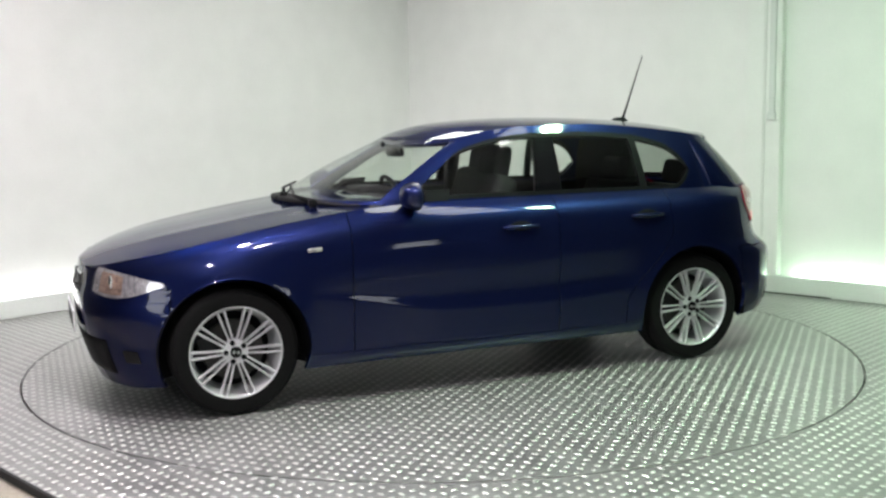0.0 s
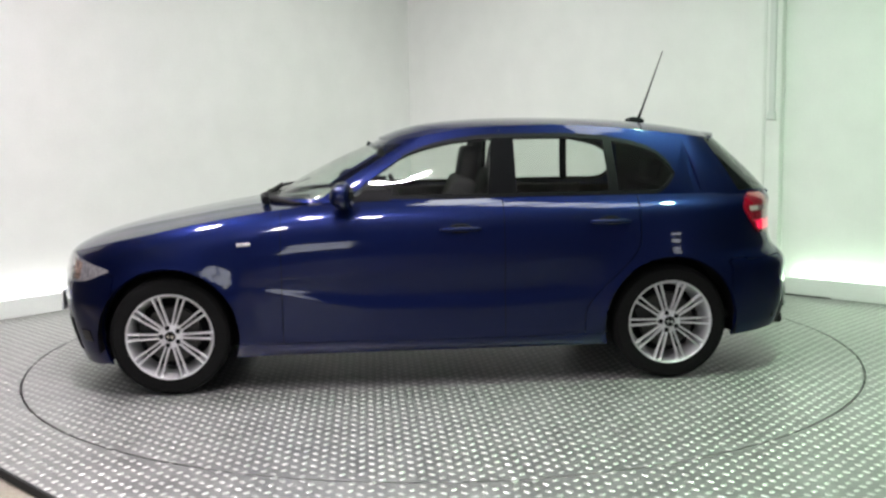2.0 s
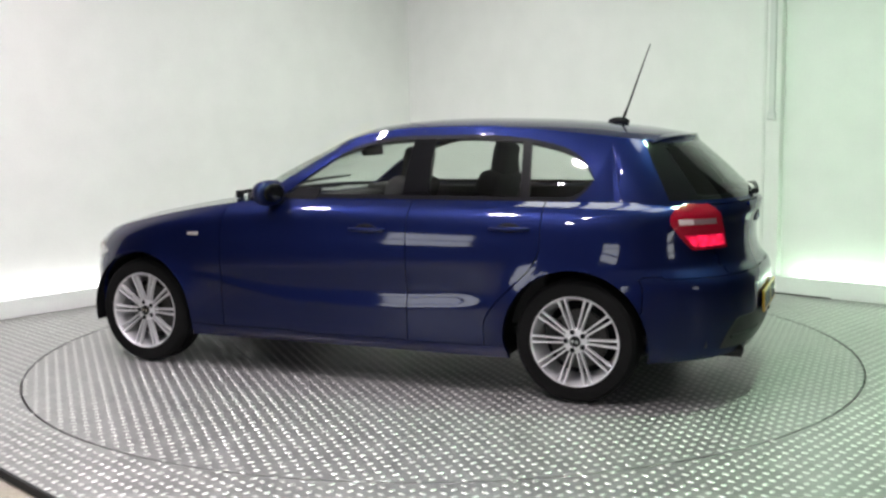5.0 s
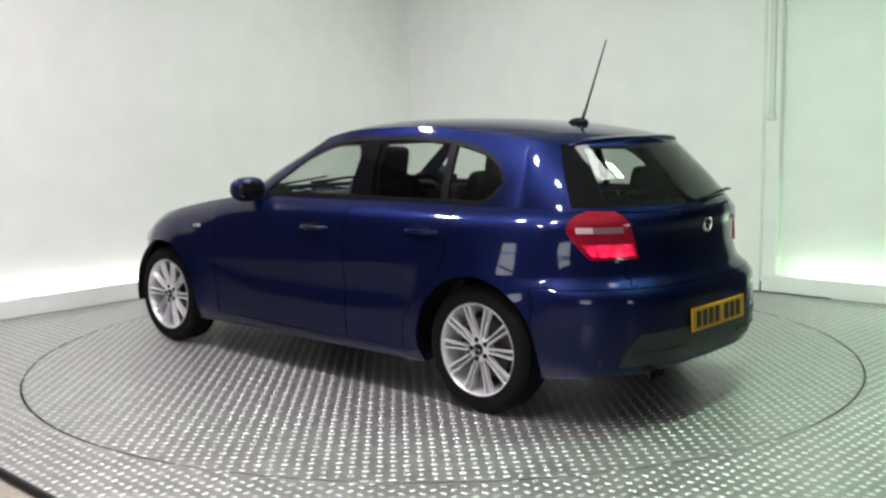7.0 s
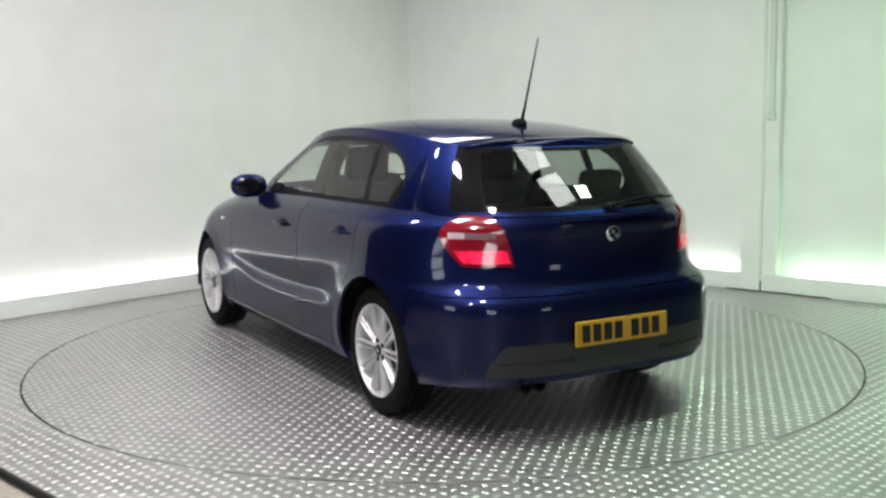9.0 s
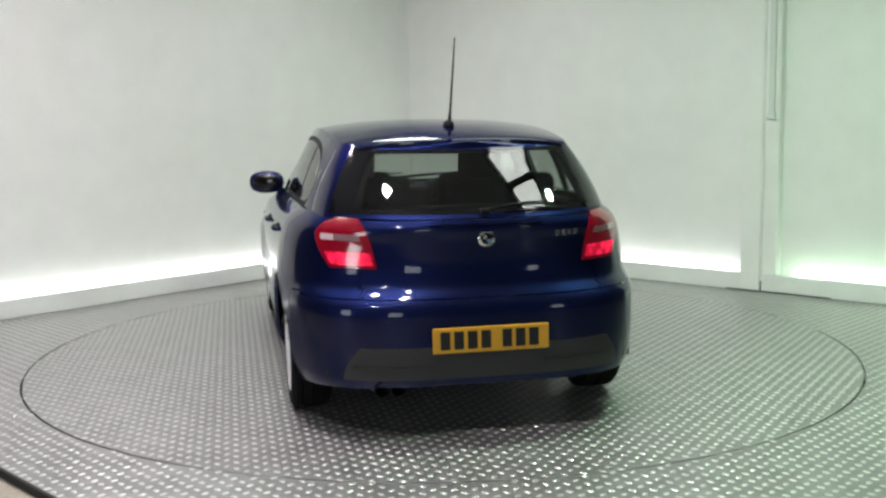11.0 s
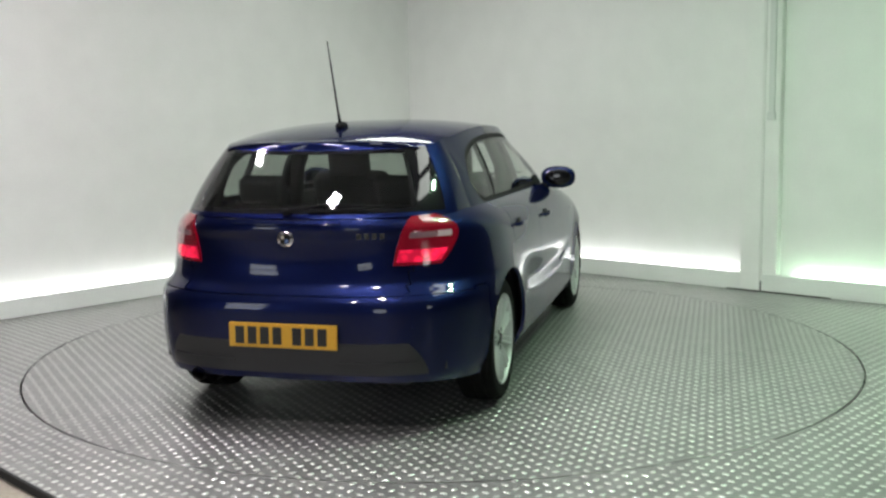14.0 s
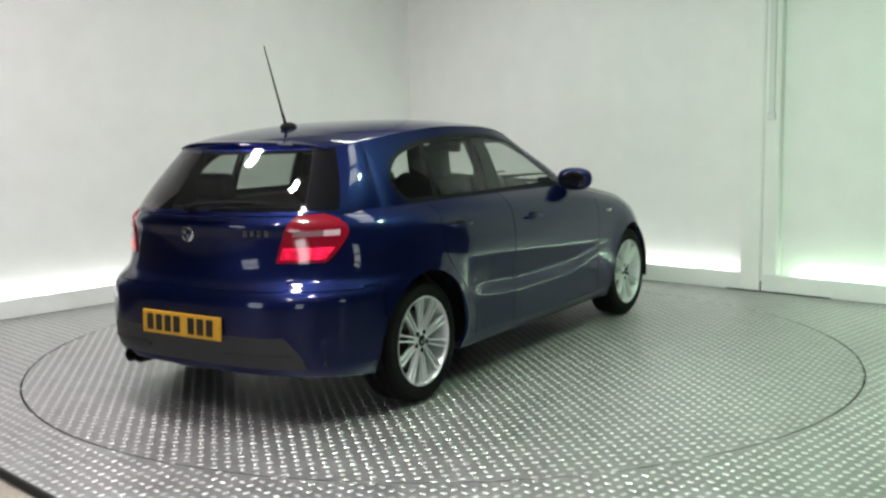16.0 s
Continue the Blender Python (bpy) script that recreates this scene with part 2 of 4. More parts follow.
bmesh.ops.bisect_plane(bm, geom=bm.verts[:] + bm.edges[:] + bm.faces[:], plane_co=EDGE_AT, plane_no=EDGE_N, clear_outer=True)
floor = link("floor", bm, STEEL)
tagged(floor, "grey steel tread plate floor round the turntable", "floor", kind="structure")
bm = bmesh.new()
ring_sheet(bm, DISC_R + 0.05, 14.0, -0.035)
ground = link("ground", bm, CONCRETE)
tagged(ground, "worn brownish concrete floor beside the plates", "floor", kind="structure")
edge = link("floor_edge", boxes(((-6.0, -0.004, -0.034), (6.0, 0.012, 0.002)), bevel=0.002), GAP_DARK)
edge.matrix_world = along(EDGE_AT + EDGE_N * 0.004, EDGE_T)
tagged(edge, "dark steel edge strip of the plate floor", "trim", kind="structure")


def on_floor(x, y):
    if math.hypot(x, y) < DISC_R + 0.012 or y < -5.4 or (Vector((x, y, 0)) - EDGE_AT).dot(EDGE_N) > -0.02:
        return False
    p = Vector((x, y, 0)) - CORNER
    wl, wr = p.dot(RIGHT_DIR), p.dot(LEFT_DIR)
    return wl > 0.03 and wr > 0.03


lozenges("tread", on_floor, -5.2, 5.2, -5.4, 4.4, 0.0, TREAD, floor, "raised worn studs of the tread plate")
pit = link("pit", boxes(((-2.69, -2.69, -0.128), (2.69, 2.69, -0.075))), GAP_DARK)
tagged(pit, "dark pit floor under the turntable", "pit", kind="structure")

turntable = thing("turntable", "round grey steel tread plate turntable set in the floor", "turntable")
bm = bmesh.new()
bmesh.ops.create_cone(bm, cap_ends=True, segments=128, radius1=DISC_R - 0.006, radius2=DISC_R - 0.006, depth=0.04)
bmesh.ops.translate(bm, vec=(0, 0, -0.02), verts=bm.verts)
part("plate", bm, STEEL, turntable)
lozenges("tread", lambda x, y: math.hypot(x, y) < DISC_R - 0.012, -2.5, 2.5, -2.5, 2.5, 0.0, TREAD, turntable, "raised worn studs of the tread plate")


# ---- car ----
def curve(points):
    # smooth monotone interpolation through (t, value)
    pts = sorted(points)
    xs = np.array([p[0] for p in pts], float)
    ys = np.array([p[1] for p in pts], float)
    h = np.diff(xs)
    d = np.diff(ys) / h
    m = np.zeros(len(xs))
    m[0], m[-1] = d[0], d[-1]
    for k in range(1, len(xs) - 1):
        if d[k - 1] * d[k] > 0:
            w1, w2 = 2 * h[k] + h[k - 1], h[k] + 2 * h[k - 1]
            m[k] = (w1 + w2) / (w1 / d[k - 1] + w2 / d[k])

    N = 1200
    tab = []
    k = 0
    for n in range(N + 1):
        t = xs[0] + (xs[-1] - xs[0]) * n / N
        while k < len(h) - 1 and t > xs[k + 1]:
            k += 1
        s = (t - xs[k]) / h[k]
        tab.append(float((1 + 2 * s) * (1 - s) ** 2 * ys[k] + s * (1 - s) ** 2 * h[k] * m[k]
                         + s * s * (3 - 2 * s) * ys[k + 1] + s * s * (s - 1) * h[k] * m[k + 1]))
    t0, step = float(xs[0]), float(xs[-1] - xs[0]) / N

    def f(t):
        q = (t - t0) / step
        if q <= 0:
            return tab[0]
        if q >= N:
            return tab[N]
        n = int(q)
        return tab[n] + (tab[n + 1] - tab[n]) * (q - n)
    return f


def metallic_paint():
    m = mat("blue_metallic_paint", (0.0060, 0.0106, 0.052), 0.42, 0.85, 1.0, coat_rough=0.015, spec=0.0)
    nt = m.node_tree
    b = nt.nodes["Principled BSDF"]
    tc = nt.nodes.new("ShaderNodeTexCoord")
    fl = nt.nodes.new("ShaderNodeTexNoise")
    fl.inputs["Scale"].default_value = 900
    dust = nt.nodes.new("ShaderNodeTexNoise")
    dust.inputs["Scale"].default_value = 3
    dust.inputs["Detail"].default_value = 6
    for n in (fl, dust):
        nt.links.new(tc.outputs["Object"], n.inputs["Vector"])
    mr = nt.nodes.new("ShaderNodeMapRange")
    mr.inputs[3].default_value, mr.inputs[4].default_value = 0.75, 1.3
    nt.links.new(fl.outputs[0], mr.inputs[0])
    mul = nt.nodes.new("ShaderNodeVectorMath")
    mul.operation = "SCALE"
    mul.inputs[0].default_value = (0.0060, 0.0106, 0.052)
    nt.links.new(mr.outputs[0], mul.inputs[3])
    nt.links.new(mul.outputs[0], b.inputs["Base Color"])
    cr = nt.nodes.new("ShaderNodeMapRange")
    cr.inputs[3].default_value, cr.inputs[4].default_value = 0.025, 0.075
    nt.links.new(dust.outputs[0], cr.inputs[0])
    nt.links.new(cr.outputs[0], b.inputs["Coat Roughness"])
    b.inputs["Coat IOR"].default_value = 1.36
    b.inputs["Specular Tint"].default_value = (0.22, 0.24, 0.42, 1)
    return m


PAINT = metallic_paint()
BLACK_TRIM = mat("black_trim", (0.005, 0.005, 0.006), 0.55, grain=0.1, scale=200, spec=0.12)
BLACK_GLOSS = mat("black_gloss", (0.004, 0.004, 0.005), 0.06, spec=0.4)
GREY_PLASTIC = mat("grey_bumper_plastic", (0.024, 0.024, 0.026), 0.45, grain=0.15, scale=150, bump=0.1)
RUBBER = mat("tyre_rubber", (0.006, 0.006, 0.006), 0.85, grain=0.2, scale=90, bump=0.2, stain=0.1, spec=0.15)
ALLOY = mat("silver_alloy", (0.68, 0.68, 0.69), 0.32, 0.5, 0.35, grain=0.04, scale=120, stain=0.06)
DARK_METAL = mat("dark_metal", (0.028, 0.028, 0.028), 0.5, 0.7, grain=0.2, scale=80)
DISC_STEEL = mat("brake_steel", (0.055, 0.053, 0.05), 0.5, 0.6, grain=0.15, scale=100)
CHROME = mat("chrome", (0.75, 0.75, 0.76), 0.08, 1.0)
PANE = glass("window_pane", (0.86, 0.91, 0.87))
REAR_PANE = glass("rear_pane", (0.46, 0.50, 0.47))
CLEAR = glass("clear_lens", (0.95, 0.95, 0.96))
CLOTH = mat("seat_cloth", (0.011, 0.011, 0.012), 0.9, grain=0.25, scale=200, bump=0.3)
CABIN = mat("cabin_plastic", (0.009, 0.009, 0.010), 0.65, grain=0.15, scale=150)
LINING = mat("headliner", (0.30, 0.30, 0.29), 0.95, grain=0.05, scale=150)
PLATE_YELLOW = mat("plate_yellow", (0.60, 0.33, 0.025), 0.35, grain=0.05, scale=60)
PLATE_WHITE = mat("plate_white", (0.75, 0.75, 0.75), 0.35, grain=0.05, scale=60)
PLATE_INK = mat("plate_ink", (0.01, 0.01, 0.01), 0.4)
LAMP_RED = mat("red_lamp", (0.19, 0.002, 0.011), 0.12, coat=1.0, grain=0.15, scale=160)
LAMP_RED.node_tree.nodes["Principled BSDF"].inputs["Emission Color"].default_value = (1.0, 0.012, 0.06, 1)
LAMP_RED.node_tree.nodes["Principled BSDF"].inputs["Emission Strength"].default_value = 0.03
LAMP_WHITE = mat("pale_lamp", (0.55, 0.53, 0.55), 0.22, 0.5, coat=1.0, grain=0.5, scale=55, bump=0.5)
SMOKE_STRIP = mat("smoked_strip", (0.26, 0.15, 0.17), 0.12, coat=1.0, grain=0.3, scale=160)
PALE_STRIP = mat("pale_strip", (0.60, 0.48, 0.50), 0.15, coat=1.0, grain=0.1, scale=160)
AMBER = mat("amber_lamp", (0.42, 0.29, 0.23), 0.2, 0.3, coat=1.0, grain=0.5, scale=60, bump=0.4)
BADGE_BLUE = mat("badge_blue", (0.08, 0.15, 0.32), 0.2, coat=1.0)


def lit_red():
    m = mat("lit_red_lamp", (0.5, 0.004, 0.03), 0.15, coat=1.0)
    b = m.node_tree.nodes["Principled BSDF"]
    nt = m.node_tree
    tc = nt.nodes.new("ShaderNodeTexCoord")
    cell = nt.nodes.new("ShaderNodeTexVoronoi")
    cell.inputs["Scale"].default_value = 26
    nt.links.new(tc.outputs["Object"], cell.inputs["Vector"])
    mr = nt.nodes.new("ShaderNodeMapRange")
    mr.inputs[1].default_value, mr.inputs[2].default_value = 0.1, 0.75
    mr.inputs[3].default_value, mr.inputs[4].default_value = 1.35, 0.28
    nt.links.new(cell.outputs["Distance"], mr.inputs[0])
    nt.links.new(mr.outputs[0], b.inputs["Emission Strength"])
    b.inputs["Emission Color"].default_value = (1.0, 0.016, 0.075, 1)
    return m


LAMP_LIT = lit_red()

# heights and widths along the car; x forward from mid-wheelbase
Z_TOP = curve([(-2.2, 0.965), (-2.0, 0.985), (-1.6, 0.998), (-1.3, 1.0), (0.3, 0.99), (0.6, 0.975), (0.85, 0.945), (1.13, 0.90),
               (1.5, 0.825), (1.8, 0.755), (1.98, 0.70), (2.1, 0.66)])
Z_BOT = curve([(-2.2, 0.26), (-1.9, 0.235), (-1.5, 0.21), (-0.9, 0.20), (0.9, 0.19), (1.5, 0.17), (1.85, 0.13), (2.1, 0.14)])
PLAN = curve([(-1.25, 0.866), (-0.5, 0.872), (0.5, 0.870), (1.2, 0.864)])
SILL = curve([(0.12, -0.12), (0.17, -0.085), (0.205, -0.05), (0.24, -0.026), (0.28, -0.016), (0.33, -0.014), (1.1, -0.014)])
PROF_END = curve([(0.12, -0.09), (0.2, -0.05), (0.3, -0.012), (0.42, -0.004), (0.6, 0.0), (1.1, 0.0)])
PROF_UP = curve([(0.3, 0.0), (0.70, 0.0), (0.78, -0.002), (0.84, -0.010), (0.89, -0.022), (0.93, -0.040), (0.965, -0.070), (1.0, -0.120)])
X_FRONT = curve([(0.1, 1.91), (0.2, 1.955), (0.35, 2.00), (0.48, 2.02), (0.55, 2.015), (0.62, 1.995), (0.70, 1.985), (0.8, 1.94)])
X_REAR = curve([(0.2, -2.07), (0.26, -2.11), (0.34, -2.135), (0.45, -2.15), (0.57, -2.15), (0.61, -2.143), (0.65, -2.122), (0.69, -2.097),
                (0.78, -2.080), (0.88, -2.088), (0.94, -2.105), (0.99, -2.085)])
PR = curve([(0.2, 3.0), (0.6, 3.0), (0.7, 2.6), (1.0, 2.5)])
QR = curve([(0.2, 3.6), (0.6, 3.4), (0.7, 2.6), (1.0, 2.3)])
XSF, XSR = 1.15, -1.2
WHEEL_X, HUB_Z, ARCH_R = 1.33, 0.312, 0.362


def smooth01(t):
    t = min(max(t, 0.0), 1.0)
    return t * t * (3 - 2 * t)


def scoop(x, z):
    # hollow along the doors, closed below by a crease that climbs towards the front
    zu = 0.655 - 0.05 * x
    zc = 0.48 + 0.085 * smooth01((x - 0.2) / 0.8) + 0.025 * smooth01((-x - 0.3) / 0.6)
    depth = 0.105 * (zu - zc)
    t = (zu - z) / (zu - zc)
    if t <= 0:
        return 0.0
    if t < 0.8:
        return -depth * smooth01(t / 0.8)
    if t < 1.3:
        return -depth + 0.7 * depth * smooth01((t - 0.8) / 0.5)
    zk = zu - 1.3 * (zu - zc)
    if z > 0.30:
        return -0.3 * depth - (0.014 - 0.3 * depth) * (zk - z) / (zk - 0.30)
    return SILL(z)


def half_width(x, z):
    up = 1.0 - (Z_TOP(x) - z)
    mid = smooth01((1.02 - abs(x)) / 0.35)
    return PLAN(x) + PROF_UP(up) + mid * scoop(x, z) + (1 - mid) * PROF_END(z)


def low_at(k, z):
    # the point of the lower body at perimeter k and height z
    # k: 0..1 front cap, 1..2 side, 2..3 rear cap
    if k <= 1:
        th = (1 - k) * math.pi / 2
        p = 2.55
        x = XSF + (X_FRONT(z) - XSF) * max(math.sin(th), 0) ** (2 / p)
        y = half_width(XSF, z + Z_TOP(XSF) - Z_TOP(x)) * max(math.cos(th), 0) ** (2 / p)
    elif k <= 2:
        x = XSF + (XSR - XSF) * (k - 1)
        y = half_width(x, z)
    else:
        th = (k - 2) * math.pi / 2
        x = XSR + (X_REAR(z) - XSR) * max(math.sin(th), 0) ** (2 / PR(z))
        y = half_width(XSR, z) * max(math.cos(th), 0) ** (2 / QR(z))
    y = max(y, 0.0)
    # the wheel arches swell a little
    d = math.hypot(abs(x) - WHEEL_X, z - HUB_Z)
    y += 0.013 * math.exp(-((d - ARCH_R) / 0.075) ** 2) * smooth01((y - 0.5) / 0.2) * smooth01((z - 0.2) / 0.2)
    return Vector((x, y, z))


def low(k, v):
    # v: 0 at the sill, 1 at the shoulder
    z = 0.5
    for _ in range(4):
        x = low_at(k, z).x
        z = Z_BOT(x) + (Z_TOP(x) - Z_BOT(x)) * v
    return low_at(k, z)


def k_side(x):
    return 1 + (x - XSF) / (XSR - XSF)


# upper body
U_DLO = curve([(0.43, 1.0), (0.36, 1.05), (0.16, 1.19), (-0.03, 1.278), (-0.21, 1.318), (-0.4, 1.334), (-0.69, 1.336), (-0.99, 1.318),
               (-1.15, 1.288), (-1.25, 1.256), (-1.32, 1.212), (-1.365, 1.16), (-1.39, 1.105), (-1.405, 1.0), (-3, 1.0), (3, 1.0)])
U_TOP = curve([(0.3, 1.30), (0.2, 1.305), (0.06, 1.315), (-0.05, 1.335), (-0.2, 1.36), (-0.4, 1.375), (-0.7, 1.38), (-1.0, 1.365), (-1.3, 1.335),
               (-1.55, 1.305), (-1.7, 1.288), (-1.8, 1.28)])
U_BASE_W = curve([(0.5, 0.728), (0.0, 0.742), (-0.6, 0.745), (-1.2, 0.735), (-1.5, 0.715)])
U_TOP_W = curve([(0.1, 0.545), (-0.3, 0.585), (-0.7, 0.59), (-1.2, 0.575), (-1.5, 0.55)])
U_BOW = 0.022
BASE_Z = 0.985


def up(k, z):
    # k: 0..1 screen, 1..2 side, 2..3 rear window; z clamped to the roof edge
    x = y = 0.0
    for _ in range(4):
        zt = U_TOP(x)
        w = min(max((z - BASE_Z) / (zt - BASE_Z), 0.0), 1.0)
        bow = U_BOW * 4 * w * (1 - w)
        xsf = 0.42 - 0.47 * w + 0.02 * 4 * w * (1 - w)
        xsr = -1.50 + 0.05 * w
        if k <= 1:
            th = (1 - k) * math.pi / 2
            xf = 0.84 - 0.63 * w + 0.045 * 4 * w * (1 - w)
            wid = U_BASE_W(xsf) + (U_TOP_W(xsf) - U_BASE_W(xsf)) * w + bow
            x = xsf + (xf - xsf) * math.sin(th) ** (2 / 2.2)
            y = wid * max(math.cos(th), 0) ** (2 / 2.6)
        elif k <= 2:
            f = k - 1
            if f < 0.45:
                x = xsf + (-0.43 - xsf) * f / 0.45
            else:
                x = -0.43 + (xsr + 0.43) * (f - 0.45) / 0.55
            y = U_BASE_W(x) + (U_TOP_W(x) - U_BASE_W(x)) * w + bow
        else:
            th = (k - 2) * math.pi / 2
            xr = -2.085 + 0.315 * w - 0.012 * 4 * w * (1 - w)
            wid = U_BASE_W(xsr) + (U_TOP_W(xsr) - U_BASE_W(xsr)) * w + bow
            x = xsr + (xr - xsr) * math.sin(th) ** (2 / 2.15)
            y = wid * max(math.cos(th), 0) ** (2 / 2.4)
    return Vector((x, max(y, 0.0), min(z, U_TOP(x)) if w >= 1 else z))


def up_w(k, w):
    # the point at the fraction w between belt and roof edge
    z = BASE_Z
    p = up(k, z)
    for _ in range(5):
        z = BASE_Z + (U_TOP(p.x) - BASE_Z) * w
        p = up(k, z)
    return p


car = thing("car", "dark blue metallic five-door hatchback parked on the turntable", "car")


def panel_mesh(faces, points, gap=0.0022, lip=0.018, outward=None):
    # a body panel: its edge drawn back by the gap and turned inwards
    bm = bmesh.new()
    made = {}
    for f in faces:
        vs = []
        for key in f:
            if key not in made:
                made[key] = bm.verts.new(points[key])
            vs.append(made[key])
        try:
            bm.faces.new(vs)
        except ValueError:
            pass
    bmesh.ops.remove_doubles(bm, verts=bm.verts, dist=0.0004)
    bmesh.ops.recalc_face_normals(bm, faces=bm.faces)
    c = outward or Vector((0, 0, 0.55))
    s = sum((f.normal.dot(f.calc_center_median() - c) * f.calc_area() for f in bm.faces))
    if s < 0:
        bmesh.ops.reverse_faces(bm, faces=bm.faces)
    bm.normal_update()
    edges = [e for e in bm.edges if e.is_boundary and max(abs(v.co.y) for v in e.verts) > 0.0006]
    move = {}
    for e in edges:
        f = e.link_faces[0]
        t = (e.verts[1].co - e.verts[0].co).normalized()
        n = f.normal.cross(t)
        if n.dot(f.calc_center_median() - e.verts[0].co) < 0:
            n = -n
        for v in e.verts:
            move.setdefault(v, Vector())
            move[v] += n
    norms = {v: v.normal.copy() for v in move}
    for v, n in move.items():
        if n.length > 0 and abs(v.co.y) > 0.0006:
            v.co += n.normalized() * gap
    if lip:
        r = bmesh.ops.extrude_edge_only(bm, edges=edges)
        new_vs = [g for g in r["geom"] if isinstance(g, bmesh.types.BMVert)]
        old = {}
        for v in new_vs:
            near = min((e.other_vert(v) for e in v.link_edges if e.other_vert(v) in norms), key=lambda o: (o.co - v.co).length, default=None)
            if near is not None:
                old[v] = norms[near]
        for v, n in old.items():
            v.co -= n * lip
    return bm


def mirrored(bm):
    geom = bm.verts[:] + bm.edges[:] + bm.faces[:]
    r = bmesh.ops.duplicate(bm, geom=geom)
    vs = [g for g in r["geom"] if isinstance(g, bmesh.types.BMVert)]
    fs = [g for g in r["geom"] if isinstance(g, bmesh.types.BMFace)]
    for v in vs:
        v.co.y = -v.co.y
    bmesh.ops.reverse_faces(bm, faces=fs)
    bmesh.ops.remove_doubles(bm, verts=[v for v in bm.verts if abs(v.co.y) < 0.001], dist=0.001)
    return bm


def flipped(bm):
    for v in bm.verts:
        v.co.y = -v.co.y
    bmesh.ops.reverse_faces(bm, faces=bm.faces)
    return bm


def shade(ob, angle=32):
    me = ob.data
    me.polygons.foreach_set("use_smooth", [True] * len(me.polygons))
    me.set_sharp_from_angle(angle=radians(angle))
    return ob


def add_panel(name, faces, points, material, parent, label="", both=False, side=0, gap=0.0022, lip=0.018):
    # both: one mesh across the middle; side: +1 left, -1 right
    bm = panel_mesh(faces, points, gap, lip)
    if both:
        mirrored(bm)
    elif side < 0:
        flipped(bm)
    me = bpy.data.meshes.new(name)
    bm.to_mesh(me)
    bm.free()
    me.materials.append(material)
    ob = new(name, me)
    ob.parent = parent
    if label:
        ob["label"] = label
    return shade(ob)


# ---- lower body panels ----
DOOR_F, DOOR_B, DOOR_R = 0.74, -0.43, -1.16
ks = sorted({*np.linspace(0, 1, 46), *np.linspace(1, 2, 100), *np.linspace(2, 3, 50), k_side(DOOR_F), k_side(DOOR_B), k_side(DOOR_R)})
ks = [k for n, k in enumerate(ks) if n == 0 or k - ks[n - 1] > 1e-4]
vs_ = list(np.linspace(0, 0.2, 21)) + list(np.linspace(0.2, 1, 60))[1:]
LOWP = {}
for i, k in enumerate(ks):
    for j, v in enumerate(vs_):
        LOWP[i, j] = low(k, v)


def rear_door_edge(z):
    # the rear door's edge bends forward over the wheel arch
    return -1.16 + 0.30 * smooth01((0.78 - z) / 0.42)


def label_low(c, k):
    x, y, z = c
    for wx in (WHEEL_X, -WHEEL_X):
        if math.hypot(x - wx, z - HUB_Z) < ARCH_R and y > 0.45:
            return None
    if x > 1.62 and z < 0.70 - max(0, (1.9 - x)) * 0.25:
        return "front_bumper"
    if x < -1.66 and z < 0.645:
        return "rear_bumper"
    if x < -1.6 and y < 0.545 and z >= 0.645:
        return "tailgate"
    if z < 0.262 and abs(x) < 1.0:
        return "sill"
    if x > DOOR_F:
        return "front_wing"
    if x > DOOR_B:
        return "front_door"
    if x > rear_door_edge(z):
        return "rear_door"
    return "rear_wing"


groups = {}
cells = {}
for i in range(len(ks) - 1):
    for j in range(len(vs_) - 1):
        q = [(i, j), (i + 1, j), (i + 1, j + 1), (i, j + 1)]
        c = sum((LOWP[a] for a in q), Vector()) / 4
        lab = label_low(c, ks[i])
        cells[i, j] = lab
        if lab:
            groups.setdefault(lab, []).append(q)
# draw the arch edges onto their circle
for i in range(len(ks)):
    for j in range(len(vs_)):
        p = LOWP[i, j]
        near = [cells.get((i - a, j - b), "x") for a in (0, 1) for b in (0, 1)]
        if None in near and any(near):
            for wx in (WHEEL_X, -WHEEL_X):
                d = Vector((p.x - wx, p.z - HUB_Z))
                if 0.2 < d.length < 0.5 and p.y > 0.4:
                    d = d.normalized() * ARCH_R
                    LOWP[i, j] = Vector((wx + d.x, p.y + 0.004, HUB_Z + d.y))
        # straight rear door edge
        if p.z > 0.2 and {"rear_door", "rear_wing"} <= set(near) and None not in near:
            LOWP[i, j] = Vector((rear_door_edge(p.z), p.y, p.z))

doors = {}
for side in (1, -1):
    for nm in ("front_wing", "front_door", "rear_door", "rear_wing", "sill"):
        doors[nm, side] = add_panel(nm, groups[nm], LOWP, PAINT, car, side=side, gap=0.0008 if nm == "sill" else 0.0024)
front_bumper = add_panel("front_bumper", groups["front_bumper"], LOWP, PAINT, car, both=True)
rear_bumper = add_panel("rear_bumper", groups["rear_bumper"], LOWP, PAINT, car, both=True, gap=0.003)
tailgate = add_panel("tailgate", groups["tailgate"], LOWP, PAINT, car, both=True, gap=0.0035)

# dark inner shell keeps daylight out of the gaps
bm = bmesh.new()
made = {}
shell_k = [k for k in np.linspace(0, 3, 64)]
for i, k in enumerate(shell_k):
    for j, v in enumerate(np.linspace(0.02, 0.97, 12)):
        p = low(k, v)
        c = Vector((p.x * 0.972, p.y * 0.955, p.z - 0.012))
        for wx in (WHEEL_X, -WHEEL_X):
            d = Vector((c.x - wx, c.z - HUB_Z))
            if d.length < 0.40 and c.y > 0.45:
                c.y = 0.52
        made[i, j] = bm.verts.new(c)
for i in range(len(shell_k) - 1):
    for j in range(11):
        bm.faces.new((made[i, j], made[i + 1, j], made[i + 1, j + 1], made[i, j + 1]))
mirrored(bm)
